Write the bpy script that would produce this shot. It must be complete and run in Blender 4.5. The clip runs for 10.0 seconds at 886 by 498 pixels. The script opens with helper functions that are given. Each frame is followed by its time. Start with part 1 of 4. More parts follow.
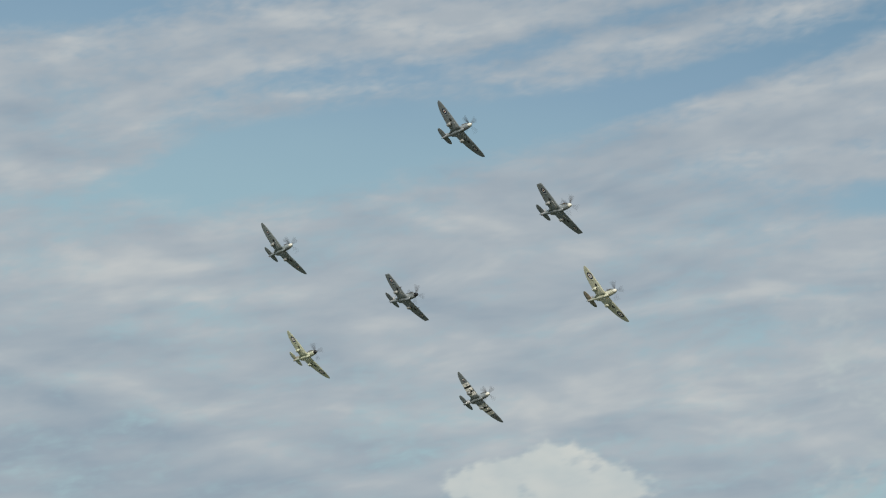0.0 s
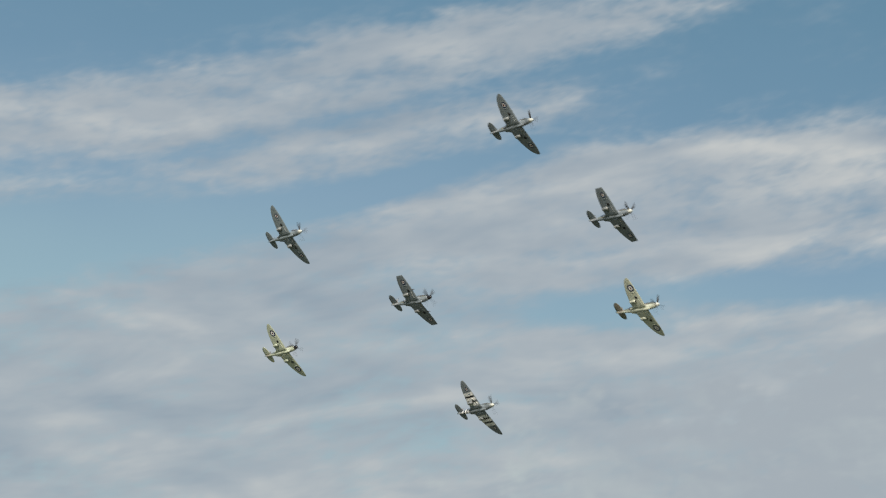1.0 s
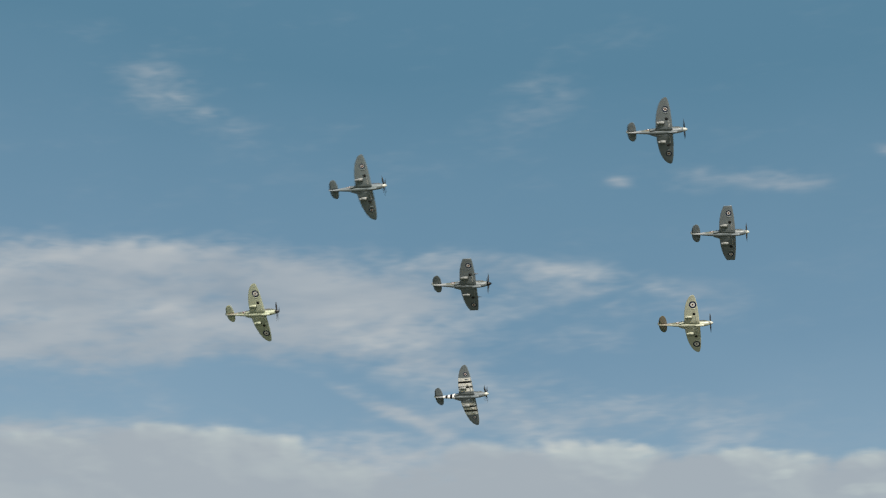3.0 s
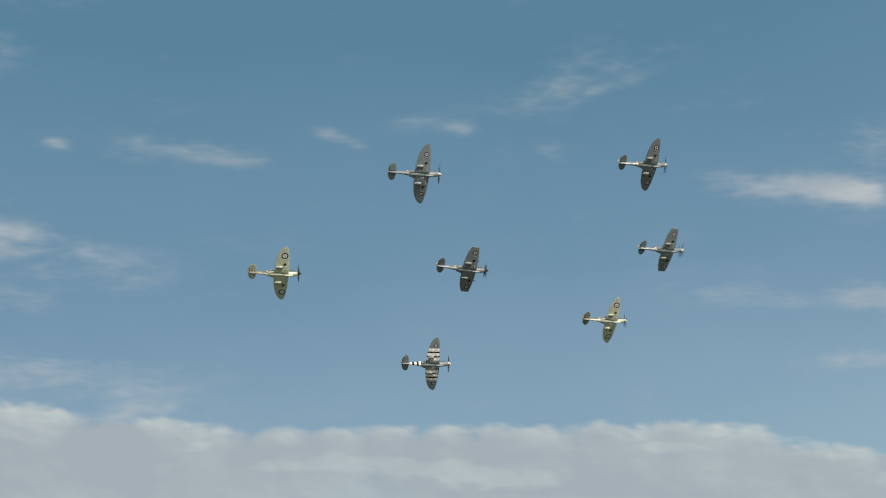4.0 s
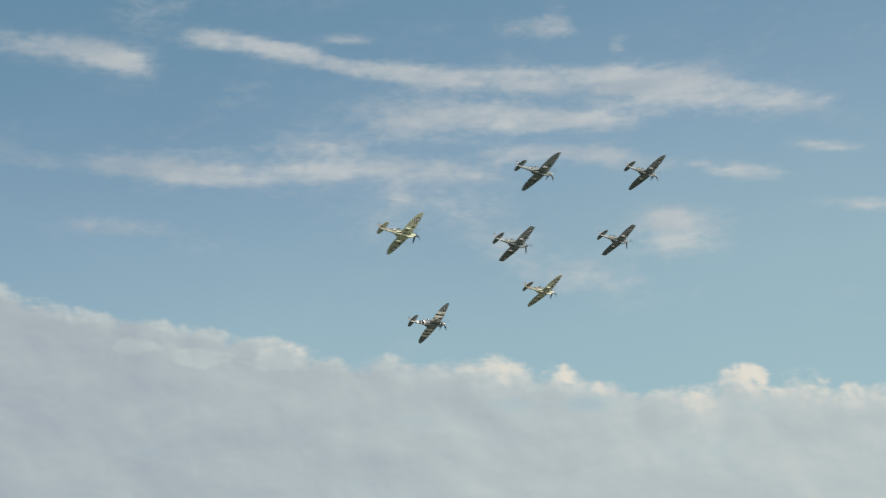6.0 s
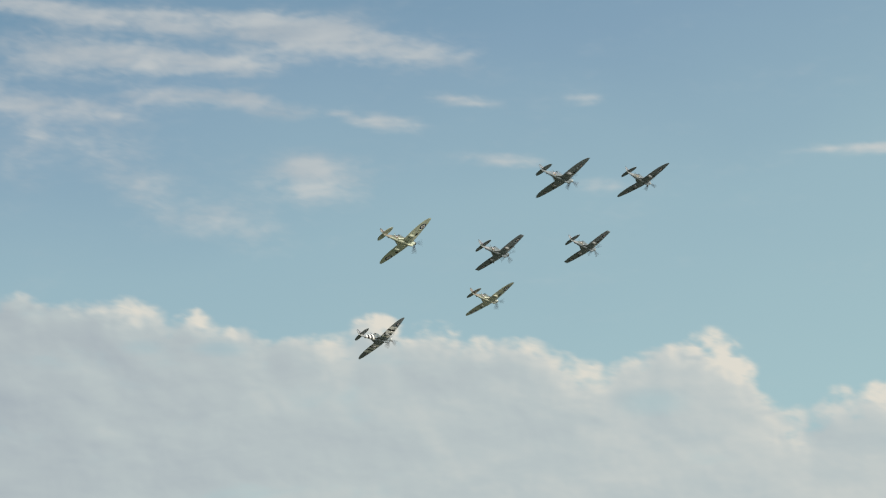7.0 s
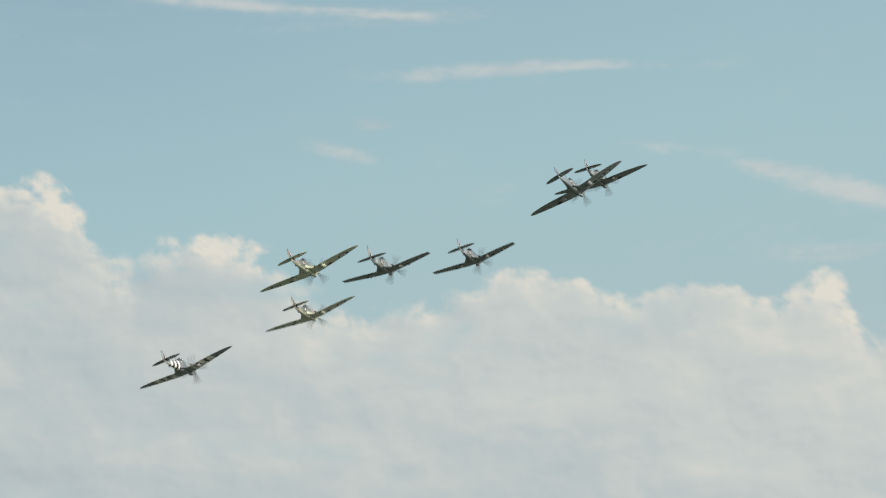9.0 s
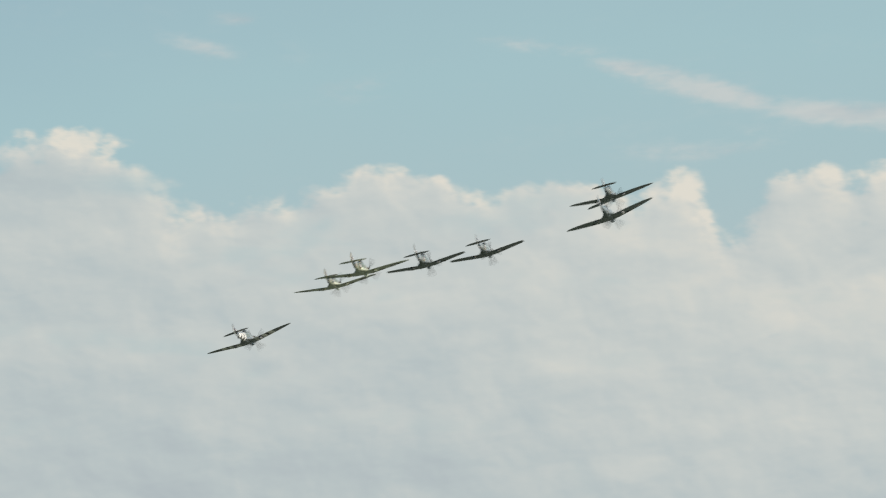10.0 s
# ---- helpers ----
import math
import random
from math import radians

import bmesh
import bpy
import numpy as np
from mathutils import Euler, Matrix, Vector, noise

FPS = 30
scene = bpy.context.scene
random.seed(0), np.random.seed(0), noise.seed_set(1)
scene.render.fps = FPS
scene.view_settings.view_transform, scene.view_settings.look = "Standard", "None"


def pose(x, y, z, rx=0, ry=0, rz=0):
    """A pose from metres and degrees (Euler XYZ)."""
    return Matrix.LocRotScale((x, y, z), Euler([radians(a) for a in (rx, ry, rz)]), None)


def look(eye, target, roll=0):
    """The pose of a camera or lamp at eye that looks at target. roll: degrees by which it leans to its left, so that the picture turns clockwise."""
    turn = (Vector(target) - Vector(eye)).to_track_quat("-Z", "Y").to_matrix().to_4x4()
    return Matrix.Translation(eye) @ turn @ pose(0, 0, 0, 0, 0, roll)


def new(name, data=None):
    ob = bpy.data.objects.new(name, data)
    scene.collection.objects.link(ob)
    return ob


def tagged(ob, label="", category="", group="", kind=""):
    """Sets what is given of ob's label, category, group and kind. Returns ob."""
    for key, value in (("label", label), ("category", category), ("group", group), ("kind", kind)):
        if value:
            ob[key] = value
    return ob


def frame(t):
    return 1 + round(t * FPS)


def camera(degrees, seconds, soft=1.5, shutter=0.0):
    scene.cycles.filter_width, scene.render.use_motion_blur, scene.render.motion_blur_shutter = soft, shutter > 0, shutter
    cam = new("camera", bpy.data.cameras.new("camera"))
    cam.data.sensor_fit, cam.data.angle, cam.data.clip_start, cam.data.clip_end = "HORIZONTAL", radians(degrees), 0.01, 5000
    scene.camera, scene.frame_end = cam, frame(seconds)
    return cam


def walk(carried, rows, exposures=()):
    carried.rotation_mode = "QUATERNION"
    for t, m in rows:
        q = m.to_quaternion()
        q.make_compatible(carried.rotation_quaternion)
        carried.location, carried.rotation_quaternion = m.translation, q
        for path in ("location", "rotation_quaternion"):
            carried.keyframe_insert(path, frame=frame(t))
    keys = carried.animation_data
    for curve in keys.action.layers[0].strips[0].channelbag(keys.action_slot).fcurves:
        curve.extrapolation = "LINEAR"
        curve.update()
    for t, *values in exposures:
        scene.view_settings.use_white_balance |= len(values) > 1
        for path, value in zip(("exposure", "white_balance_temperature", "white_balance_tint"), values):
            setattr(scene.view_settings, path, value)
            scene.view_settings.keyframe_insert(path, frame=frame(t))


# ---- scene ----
FIELD = 20.0
EYE = Vector((0.0, 0.0, 1.7))


def bearing(az, el, far=1000.0):
    """A place far off in a compass direction az (clockwise from +y) and elevation el, degrees."""
    a, e = radians(az), radians(el)
    return EYE + far * Vector((math.sin(a) * math.cos(e), math.cos(a) * math.cos(e), math.sin(e)))


def aim(az, el):
    return look(EYE, bearing(az, el))


# ---- camera: one place on the airfield, panning with the formation ----
cam = camera(FIELD, 10.0, soft=1.15, shutter=0.5)
walk(cam, [
    (0, aim(0.00, 14.00)),
    (0.5, aim(3.33, 15.11)),
    (1, aim(7.32, 16.32)),
    (1.5, aim(11.29, 17.75)),
    (2, aim(16.37, 18.01)),
    (2.5, aim(23.35, 18.79)),
    (2.7, aim(26.18, 18.91)),
    (3.25, aim(33.84, 19.01)),
    (3.8, aim(41.30, 18.56)),
    (4, aim(43.84, 18.34)),
    (4.5, aim(49.68, 17.74)),
    (5, aim(54.88, 16.76)),
    (5.2, aim(56.80, 16.24)),
    (5.75, aim(60.21, 15.53)),
    (6.3, aim(63.35, 14.98)),
    (6.5, aim(65.06, 14.93)),
    (7, aim(70.06, 14.00)),
    (7.5, aim(73.09, 13.01)),
    (8, aim(79.10, 12.56)),
    (8.5, aim(82.38, 11.82)),
    (9, aim(85.56, 10.55)),
    (9.5, aim(86.34, 8.79)),
    (10, aim(88.82, 8.19)),
])

# ---- world and sun ----
SUN_AZ, SUN_EL = 200.0, 31.0
world = bpy.data.worlds.new("sky")
scene.world = world
world.use_nodes = True
wt = world.node_tree
sky = wt.nodes.new("ShaderNodeTexSky")
sky.sky_type, sky.sun_disc = "NISHITA", False
sky.sun_elevation, sky.sun_rotation = radians(SUN_EL), radians(SUN_AZ)
wt.links.new(sky.outputs[0], wt.nodes["Background"].inputs[0])
wt.nodes["Background"].inputs[1].default_value = 0.095
sun = new("sun", bpy.data.lights.new("sun", "SUN"))
sun.data.energy, sun.data.angle, sun.data.color = 5.0, radians(0.6), (1.0, 0.93, 0.82)
sun.matrix_world = look(bearing(SUN_AZ, SUN_EL, 500.0), EYE)


# ---- materials ----
def lin(r, g, b):
    """Linear colour from 8-bit sRGB."""
    return tuple(((c / 255 + 0.055) / 1.055) ** 2.4 if c > 10 else c / 255 / 12.92 for c in (r, g, b)) + (1.0,)


def ramp(nt, stops):
    n = nt.nodes.new("ShaderNodeValToRGB")
    el = n.color_ramp.elements
    el[0].position, el[0].color = stops[0]
    el[1].position, el[1].color = stops[-1]
    for p, c in stops[1:-1]:
        el.new(p).color = c
    return n


def calc(nt, op, a, b=None, c=None):
    n = nt.nodes.new("ShaderNodeMath")
    n.operation = op
    for i, v in enumerate((a, b, c)):
        if v is None:
            continue
        if isinstance(v, (int, float)):
            n.inputs[i].default_value = v
        else:
            nt.links.new(v, n.inputs[i])
    return n.outputs[0]


def step(nt, v, lo, hi, to_lo=0.0, to_hi=1.0):
    n = nt.nodes.new("ShaderNodeMapRange")
    n.interpolation_type = "SMOOTHSTEP"
    nt.links.new(v, n.inputs[0])
    for i, x in enumerate((lo, hi, to_lo, to_hi)):
        n.inputs[i + 1].default_value = x
    return n.outputs[0]


def blend(nt, fac, a, b):
    n = nt.nodes.new("ShaderNodeMix")
    n.data_type = "RGBA"
    if isinstance(fac, (int, float)):
        n.inputs[0].default_value = fac
    else:
        nt.links.new(fac, n.inputs[0])
    for i, v in ((6, a), (7, b)):
        if isinstance(v, tuple):
            n.inputs[i].default_value = v
        else:
            nt.links.new(v, n.inputs[i])
    return n.outputs[2]


def noise_tex(nt, vec, scale, detail=5.0, rough=0.55, distort=0.0):
    n = nt.nodes.new("ShaderNodeTexNoise")
    nt.links.new(vec, n.inputs["Vector"])
    n.inputs["Scale"].default_value, n.inputs["Detail"].default_value = scale, detail
    n.inputs["Roughness"].default_value, n.inputs["Distortion"].default_value = rough, distort
    return n.outputs[0]


def paint(name, colour, second=None, rough=0.42, metal=0.0, scale=0.5, split=(0.49, 0.51), coat=0.0):
    """Aircraft paint: one colour or a two-colour camouflage, with panel grime and fine wear."""
    m = bpy.data.materials.new(name)
    m.use_nodes = True
    nt = m.node_tree
    bsdf = nt.nodes["Principled BSDF"]
    tc = nt.nodes.new("ShaderNodeTexCoord").outputs["Object"]
    base = colour + (1.0,)
    if second:
        camo = noise_tex(nt, tc, scale, 1.0, 0.4, 0.6)
        base = blend(nt, step(nt, camo, *split), base, second + (1.0,))
    dirt = noise_tex(nt, tc, 1.7, 6.0, 0.65)
    fine = noise_tex(nt, tc, 14.0, 4.0, 0.6)
    worn = blend(nt, step(nt, dirt, 0.45, 0.75, 0.0, 0.42), base, tuple(c * 0.55 for c in colour) + (1.0,))
    worn = blend(nt, step(nt, fine, 0.6, 0.75, 0.0, 0.25), worn, tuple(min(1, c * 1.35 + 0.02) for c in colour) + (1.0,))
    nt.links.new(worn, bsdf.inputs["Base Color"])
    nt.links.new(step(nt, dirt, 0.3, 0.8, rough - 0.08, rough + 0.14), bsdf.inputs["Roughness"])
    bsdf.inputs["Metallic"].default_value = metal
    bsdf.inputs["Coat Weight"].default_value = coat
    bsdf.inputs["Coat Roughness"].default_value = 0.22
    bump = nt.nodes.new("ShaderNodeBump")
    bump.inputs["Strength"].default_value, bump.inputs["Distance"].default_value = 0.15, 0.01
    nt.links.new(fine, bump.inputs["Height"])
    nt.links.new(bump.outputs[0], bsdf.inputs["Normal"])
    return m


GREY = paint("medium_grey_paint", (0.175, 0.202, 0.216), rough=0.42)
BLUE_GREY = paint("blue_grey_paint", (0.18, 0.215, 0.225), rough=0.42)
PALE = paint("pale_yellow_green_paint", (0.50, 0.54, 0.41), rough=0.3)
SAND = paint("pale_cream_green_paint", (0.52, 0.54, 0.43), rough=0.3)
CAMO_GREY = paint("grey_green_camouflage", (0.16, 0.175, 0.15), (0.30, 0.315, 0.315), rough=0.34, coat=0.4)
CAMO_EARTH = paint("brown_green_camouflage", (0.15, 0.165, 0.12), (0.27, 0.24, 0.19), rough=0.34, coat=0.4)
CAMO_BLUE = paint("blue_grey_upper_paint", (0.19, 0.22, 0.235), (0.23, 0.26, 0.27), rough=0.34, coat=0.4)
BLACK = paint("black_paint", (0.012, 0.012, 0.013), rough=0.35)
WHITE = paint("white_paint", (0.82, 0.81, 0.77))
# paler than the belly grey, in place of sunlight on the radiator sides
DUCT = paint("sunlit_duct_grey", (0.30, 0.315, 0.31), rough=0.3)
LIGHT = paint("light_sky_paint", (0.55, 0.56, 0.50), rough=0.3)
RED = paint("dull_red_paint", (0.13, 0.018, 0.018))
NAVY = paint("dark_blue_paint", (0.012, 0.018, 0.06))
STEEL = paint("exhaust_steel", (0.16, 0.12, 0.09), rough=0.5, metal=0.8)
RUBBER = paint("black_rubber", (0.015, 0.015, 0.015), rough=0.8)
BLADE = paint("black_blade_paint", (0.02, 0.02, 0.02), rough=0.75)
YELLOW = paint("dull_yellow_paint", (0.34, 0.23, 0.05))


def glass():
    m = bpy.data.materials.new("canopy_perspex")
    m.use_nodes = True
    b = m.node_tree.nodes["Principled BSDF"]
    b.inputs["Base Color"].default_value = (0.85, 0.9, 0.9, 1)
    b.inputs["Roughness"].default_value = 0.06
    b.inputs["Transmission Weight"].default_value = 0.9
    b.inputs["IOR"].default_value = 1.25
    return m


PERSPEX = glass()

# ---- sky: a far backdrop with veils of high cloud and heaped cloud banks ----
# veils and streaks: azimuth, elevation, half width, half height (degrees), tilt, amount
VEILS = []
VEILS += [
    (-3.0, 16.2, 3.87, 0.54, 14, -0.85), (2.9, 18.0, 2.83, 0.39, 13, -0.35), (-2.2, 17.6, 2.83, 0.36, 11, 0.35),
    (-9.2, 19.1, 2.06, 0.34, 3, -0.50), (-9.6, 15.0, 1.68, 0.21, 2, -0.35), (-7.9, 18.1, 3.09, 0.97, 16, 0.90),
    (-2.5, 19.1, 1.55, 0.52, 6, 0.70), (2.9, 19.1, 2.83, 0.44, 7, 0.55), (-3.6, 17.3, 1.68, 0.23, 9, 0.35),
    (-8.8, 16.0, 1.93, 0.64, 7, 0.75), (-13.6, 15.4, 3.87, 3.87, 4, 0.80), (-8.3, 12.8, 4.90, 1.68, 4, 0.85),
    (-8.2, 9.4, 5.41, 1.93, 1, 0.90), (-2.2, 14.0, 3.87, 1.16, 8, 0.80), (-2.4, 10.4, 4.90, 2.19, 0, 0.90),
]
VEILS += [
    (2.9, 14.5, 3.35, 1.42, 9, 0.80), (2.8, 11.4, 4.51, 1.93, -1, 0.80), (2.8, 7.7, 5.41, 1.42, 0, 0.90),
    (-4.9, 18.1, 2.58, 0.26, 13, 0.30), (-0.3, 17.1, 1.93, 0.18, 12, 0.25), (-6.0, 15.2, 2.19, 0.15, 10, 0.25),
    (1.4, 19.6, 5.41, 0.77, 11, 0.85), (8.2, 21.3, 2.96, 0.49, 10, 0.70), (4.8, 18.5, 4.38, 0.44, 14, 1.10),
    (4.3, 19.2, 3.87, 0.19, 13, -0.50), (5.9, 17.7, 2.83, 0.21, 14, -0.35), (5.1, 17.5, 2.58, 0.26, 15, -0.30),
    (7.5, 15.8, 4.12, 1.10, 10, 0.85), (12.9, 17.5, 3.87, 1.16, 2, 0.85), (9.7, 15.1, 2.45, 0.39, -9, -0.60),
]
VEILS += [
    (6.2, 13.6, 1.55, 0.13, 0, -0.25), (6.9, 12.7, 4.90, 1.16, 0, 0.85), (11.5, 12.2, 4.12, 1.42, -1, 0.85),
    (7.5, 10.0, 5.41, 1.29, 0, 0.90), (9.7, 20.8, 3.35, 0.41, 14, 0.65), (12.4, 21.8, 0.90, 0.26, 16, 0.30),
    (14.2, 17.4, 3.87, 0.97, 4, 0.85), (18.6, 17.5, 4.12, 0.97, 2, 0.85), (22.6, 17.5, 3.09, 1.03, 2, 0.80),
    (9.9, 16.6, 4.25, 1.16, 5, 0.70), (13.4, 15.4, 2.58, 0.31, 1, -0.30), (17.9, 15.2, 2.83, 0.23, 0, -0.30),
    (13.4, 13.5, 3.87, 1.03, 1, 0.95), (17.9, 13.5, 3.87, 1.10, 0, 0.95), (21.8, 13.3, 3.22, 1.10, -1, 0.90),
]
VEILS += [
    (16.6, 11.7, 6.44, 1.16, 0, 0.90), (23.6, 22.4, 1.80, 0.52, -29, 0.22), (32.6, 22.3, 1.03, 0.52, 48, 0.22),
    (25.7, 17.9, 3.87, 0.80, 0, 0.85), (22.3, 17.6, 3.87, 0.80, 1, 0.50), (28.8, 17.2, 1.80, 0.62, -9, 0.50),
    (31.8, 18.6, 2.32, 0.23, -6, 0.35), (25.9, 16.0, 2.58, 0.28, -4, -0.30), (28.4, 15.6, 1.93, 0.13, -23, 0.50),
    (29.7, 16.3, 1.93, 0.39, -1, 0.22), (22.4, 13.5, 3.87, 0.90, 1, 0.90), (26.4, 13.4, 4.25, 0.90, 0, 0.90),
    (31.0, 13.2, 3.87, 0.90, -1, 0.90), (34.5, 20.5, 0.23, 0.10, -6, 0.60), (36.3, 20.5, 0.52, 0.23, 2, 0.28),
]
VEILS += [
    (38.4, 20.4, 0.97, 0.19, -3, 0.50), (41.2, 20.9, 0.36, 0.13, -15, 0.65), (41.8, 20.7, 0.18, 0.09, -15, 0.50),
    (44.3, 21.1, 0.31, 0.15, -1, 0.50), (43.3, 21.2, 0.52, 0.15, -1, 0.20), (34.8, 17.8, 1.93, 0.39, -6, 0.42),
    (33.7, 16.9, 1.16, 0.23, -3, 0.35), (34.2, 15.2, 3.61, 0.58, -4, 0.40), (44.7, 14.8, 0.26, 0.10, -1, 0.40),
    (47.4, 22.2, 1.55, 0.41, 16, 0.32), (46.5, 20.6, 0.32, 0.19, 1, 0.28), (51.7, 19.6, 1.68, 0.26, -5, 0.50),
    (53.4, 19.5, 0.77, 0.28, -6, 0.40), (51.2, 17.2, 0.90, 0.26, -1, 0.25), (53.4, 15.7, 1.42, 0.18, -5, 0.30),
]
VEILS += [
    (52.6, 17.0, 1.03, 0.18, -1, 0.35), (56.5, 16.8, 3.35, 0.52, -3, 0.25), (53.7, 19.4, 0.77, 0.21, -17, 0.55),
    (54.4, 20.5, 0.77, 0.58, 51, 0.20), (56.2, 19.9, 0.71, 0.19, -5, 0.85), (57.7, 19.7, 0.90, 0.15, -8, 0.80),
    (58.9, 19.4, 0.77, 0.15, -9, 0.75), (60.2, 19.3, 0.90, 0.15, -5, 0.80), (59.2, 20.0, 0.54, 0.06, -1, 0.50),
    (53.4, 17.3, 0.52, 0.15, 1, 0.30), (55.4, 16.9, 1.42, 0.21, -4, 0.55), (58.6, 16.9, 0.77, 0.19, -5, 0.60),
    (58.4, 17.6, 0.90, 0.18, -1, 0.35), (60.5, 17.1, 1.68, 0.23, -6, 0.42), (55.5, 15.5, 0.77, 0.28, 0, 0.30),
]
VEILS += [
    (53.0, 15.6, 0.90, 0.15, 1, 0.25), (60.2, 15.7, 0.52, 0.39, -51, 0.20), (62.0, 18.5, 4.25, 0.77, -2, 0.30),
    (66.6, 18.8, 2.96, 0.46, -6, 0.30), (62.4, 19.1, 1.93, 0.19, -3, 0.60), (64.8, 19.1, 1.42, 0.18, 0, 0.60),
    (66.7, 18.9, 1.80, 0.21, -9, 0.75), (69.2, 18.6, 1.42, 0.28, -10, 0.50), (65.2, 18.1, 0.77, 0.15, -4, 0.75),
    (63.3, 18.2, 1.29, 0.21, -4, 0.65), (61.2, 18.2, 1.55, 0.31, 1, 0.40), (63.6, 17.4, 0.90, 0.21, 4, 0.65),
    (65.0, 17.4, 0.52, 0.13, 0, 0.50), (66.0, 17.2, 0.90, 0.18, -7, 0.50), (68.6, 16.9, 0.67, 0.13, -5, 0.90),
]
VEILS += [
    (67.6, 17.1, 0.28, 0.06, -1, 0.60), (64.0, 20.2, 0.75, 0.18, -5, 0.90), (64.3, 20.5, 0.28, 0.23, 0, 0.70),
    (65.7, 19.8, 0.15, 0.18, -30, 0.60), (70.5, 17.4, 0.58, 0.10, -6, 0.75), (73.5, 17.4, 0.31, 0.09, -3, 0.65),
    (71.7, 16.0, 0.80, 0.12, -5, 0.80), (73.6, 15.5, 0.58, 0.13, -7, 0.45), (67.2, 15.5, 1.03, 0.46, -1, 0.55),
    (66.8, 15.7, 0.39, 0.39, -1, 0.30), (67.0, 15.8, 0.34, 0.23, -1, 0.40), (62.1, 16.1, 1.16, 0.54, -24, 0.28),
    (60.4, 16.6, 0.23, 0.39, 21, 0.30), (62.8, 15.3, 0.77, 0.26, -40, 0.18), (65.1, 14.6, 1.68, 0.41, -10, 0.26),
]
VEILS += [
    (61.2, 17.1, 1.16, 0.21, 1, 0.25), (79.9, 16.1, 1.16, 0.08, -2, 0.50), (82.1, 16.0, 1.68, 0.10, -2, 0.60),
    (84.1, 15.9, 1.03, 0.05, -3, 0.45), (85.9, 14.6, 1.68, 0.15, 4, 0.50), (87.9, 14.7, 1.29, 0.12, 1, 0.45),
    (89.9, 14.7, 1.55, 0.09, -1, 0.45), (83.0, 12.8, 0.84, 0.13, -15, 0.45), (86.7, 11.9, 0.64, 0.26, -1, 0.20),
    (83.9, 13.4, 0.39, 0.12, -5, 0.50), (84.9, 15.8, 1.93, 0.13, 5, 0.40), (91.0, 12.8, 1.03, 0.14, -6, 0.50),
    (93.1, 12.3, 0.77, 0.15, -9, 0.50), (94.5, 11.9, 1.16, 0.21, -13, 0.65), (96.6, 11.4, 1.16, 0.19, -10, 0.65),
]
VEILS += [
    (98.4, 11.1, 1.16, 0.22, -4, 0.65), (94.4, 10.4, 1.16, 0.17, 1, 0.35), (100.7, 10.9, 1.55, 0.26, -2, 0.50),
    (96.1, 10.7, 0.77, 0.26, -1, 0.25),
]
# single heaps (and gaps, below zero): the same
HEAPS = []
HEAPS += [
    (2.3, 8.7, 1.42, 0.52, 0, 0.80), (2.7, 9.1, 0.77, 0.44, 0, 0.80), (3.7, 8.6, 1.03, 0.39, -1, 0.70),
    (1.1, 8.6, 0.90, 0.36, 0, 0.70), (40.2, 13.4, 0.64, 0.12, 0, 0.70), (41.5, 13.6, 0.52, 0.12, 0, 0.60),
    (42.8, 13.4, 1.29, 0.18, 0, 0.55), (44.3, 13.2, 0.77, 0.28, -1, 0.60), (38.1, 13.8, 0.31, 0.08, 1, 0.60),
    (45.8, 13.1, 0.77, 0.18, 1, 0.50), (49.2, 13.8, 0.77, 0.12, 0, 0.60), (52.7, 13.5, 0.64, 0.13, -1, 0.50),
    (47.8, 13.5, 0.90, 0.10, 0, 0.40), (54.4, 12.9, 0.39, 0.17, 1, 0.80), (56.0, 12.7, 0.64, 0.17, 0, 0.80),
]
HEAPS += [
    (57.9, 12.7, 0.64, 0.23, 0, 0.80), (62.3, 12.4, 0.90, 0.28, 0, 0.50), (68.5, 12.2, 0.46, 0.28, -1, 0.60),
    (64.2, 12.3, 0.34, 0.26, 0, 0.60), (64.9, 11.7, 0.64, 0.18, 0, -0.50), (63.1, 11.7, 0.52, 0.18, 0, -0.40),
    (76.1, 11.7, 0.64, 0.39, -1, 0.60), (69.9, 12.0, 0.58, 0.34, 1, 0.50), (77.0, 11.1, 0.34, 0.28, -1, 0.60),
    (74.9, 10.5, 0.77, 0.31, 0, -0.45), (80.2, 10.5, 1.16, 0.34, 0, 0.50), (82.6, 9.6, 1.93, 0.31, 0, -0.50),
]
# crests of the cloud bank: azimuth, elevation of the crest, half width, height
CRESTS = []
CRESTS += [
    (24.0, 14.99, 1.93, 0.36), (21.1, 14.69, 2.06, 0.31), (25.9, 14.81, 1.03, 0.28),
    (32.9, 14.63, 2.83, 0.44), (36.6, 14.47, 2.06, 0.34), (39.9, 14.26, 1.16, 0.28),
    (41.2, 14.30, 0.90, 0.26), (42.6, 14.35, 0.77, 0.26), (43.8, 14.37, 0.77, 0.26),
    (45.2, 14.37, 0.90, 0.28), (45.9, 14.31, 1.16, 0.31), (47.8, 14.37, 1.16, 0.31),
    (49.5, 14.38, 1.16, 0.34), (51.1, 14.17, 1.03, 0.34), (52.4, 13.81, 1.03, 0.36),
    (59.6, 12.51, 3.87, 0.52), (53.3, 13.69, 0.77, 0.28), (54.6, 13.60, 0.90, 0.28),
    (56.0, 13.42, 0.64, 0.31), (57.0, 13.23, 0.77, 0.31), (57.9, 13.03, 0.77, 0.34),
]
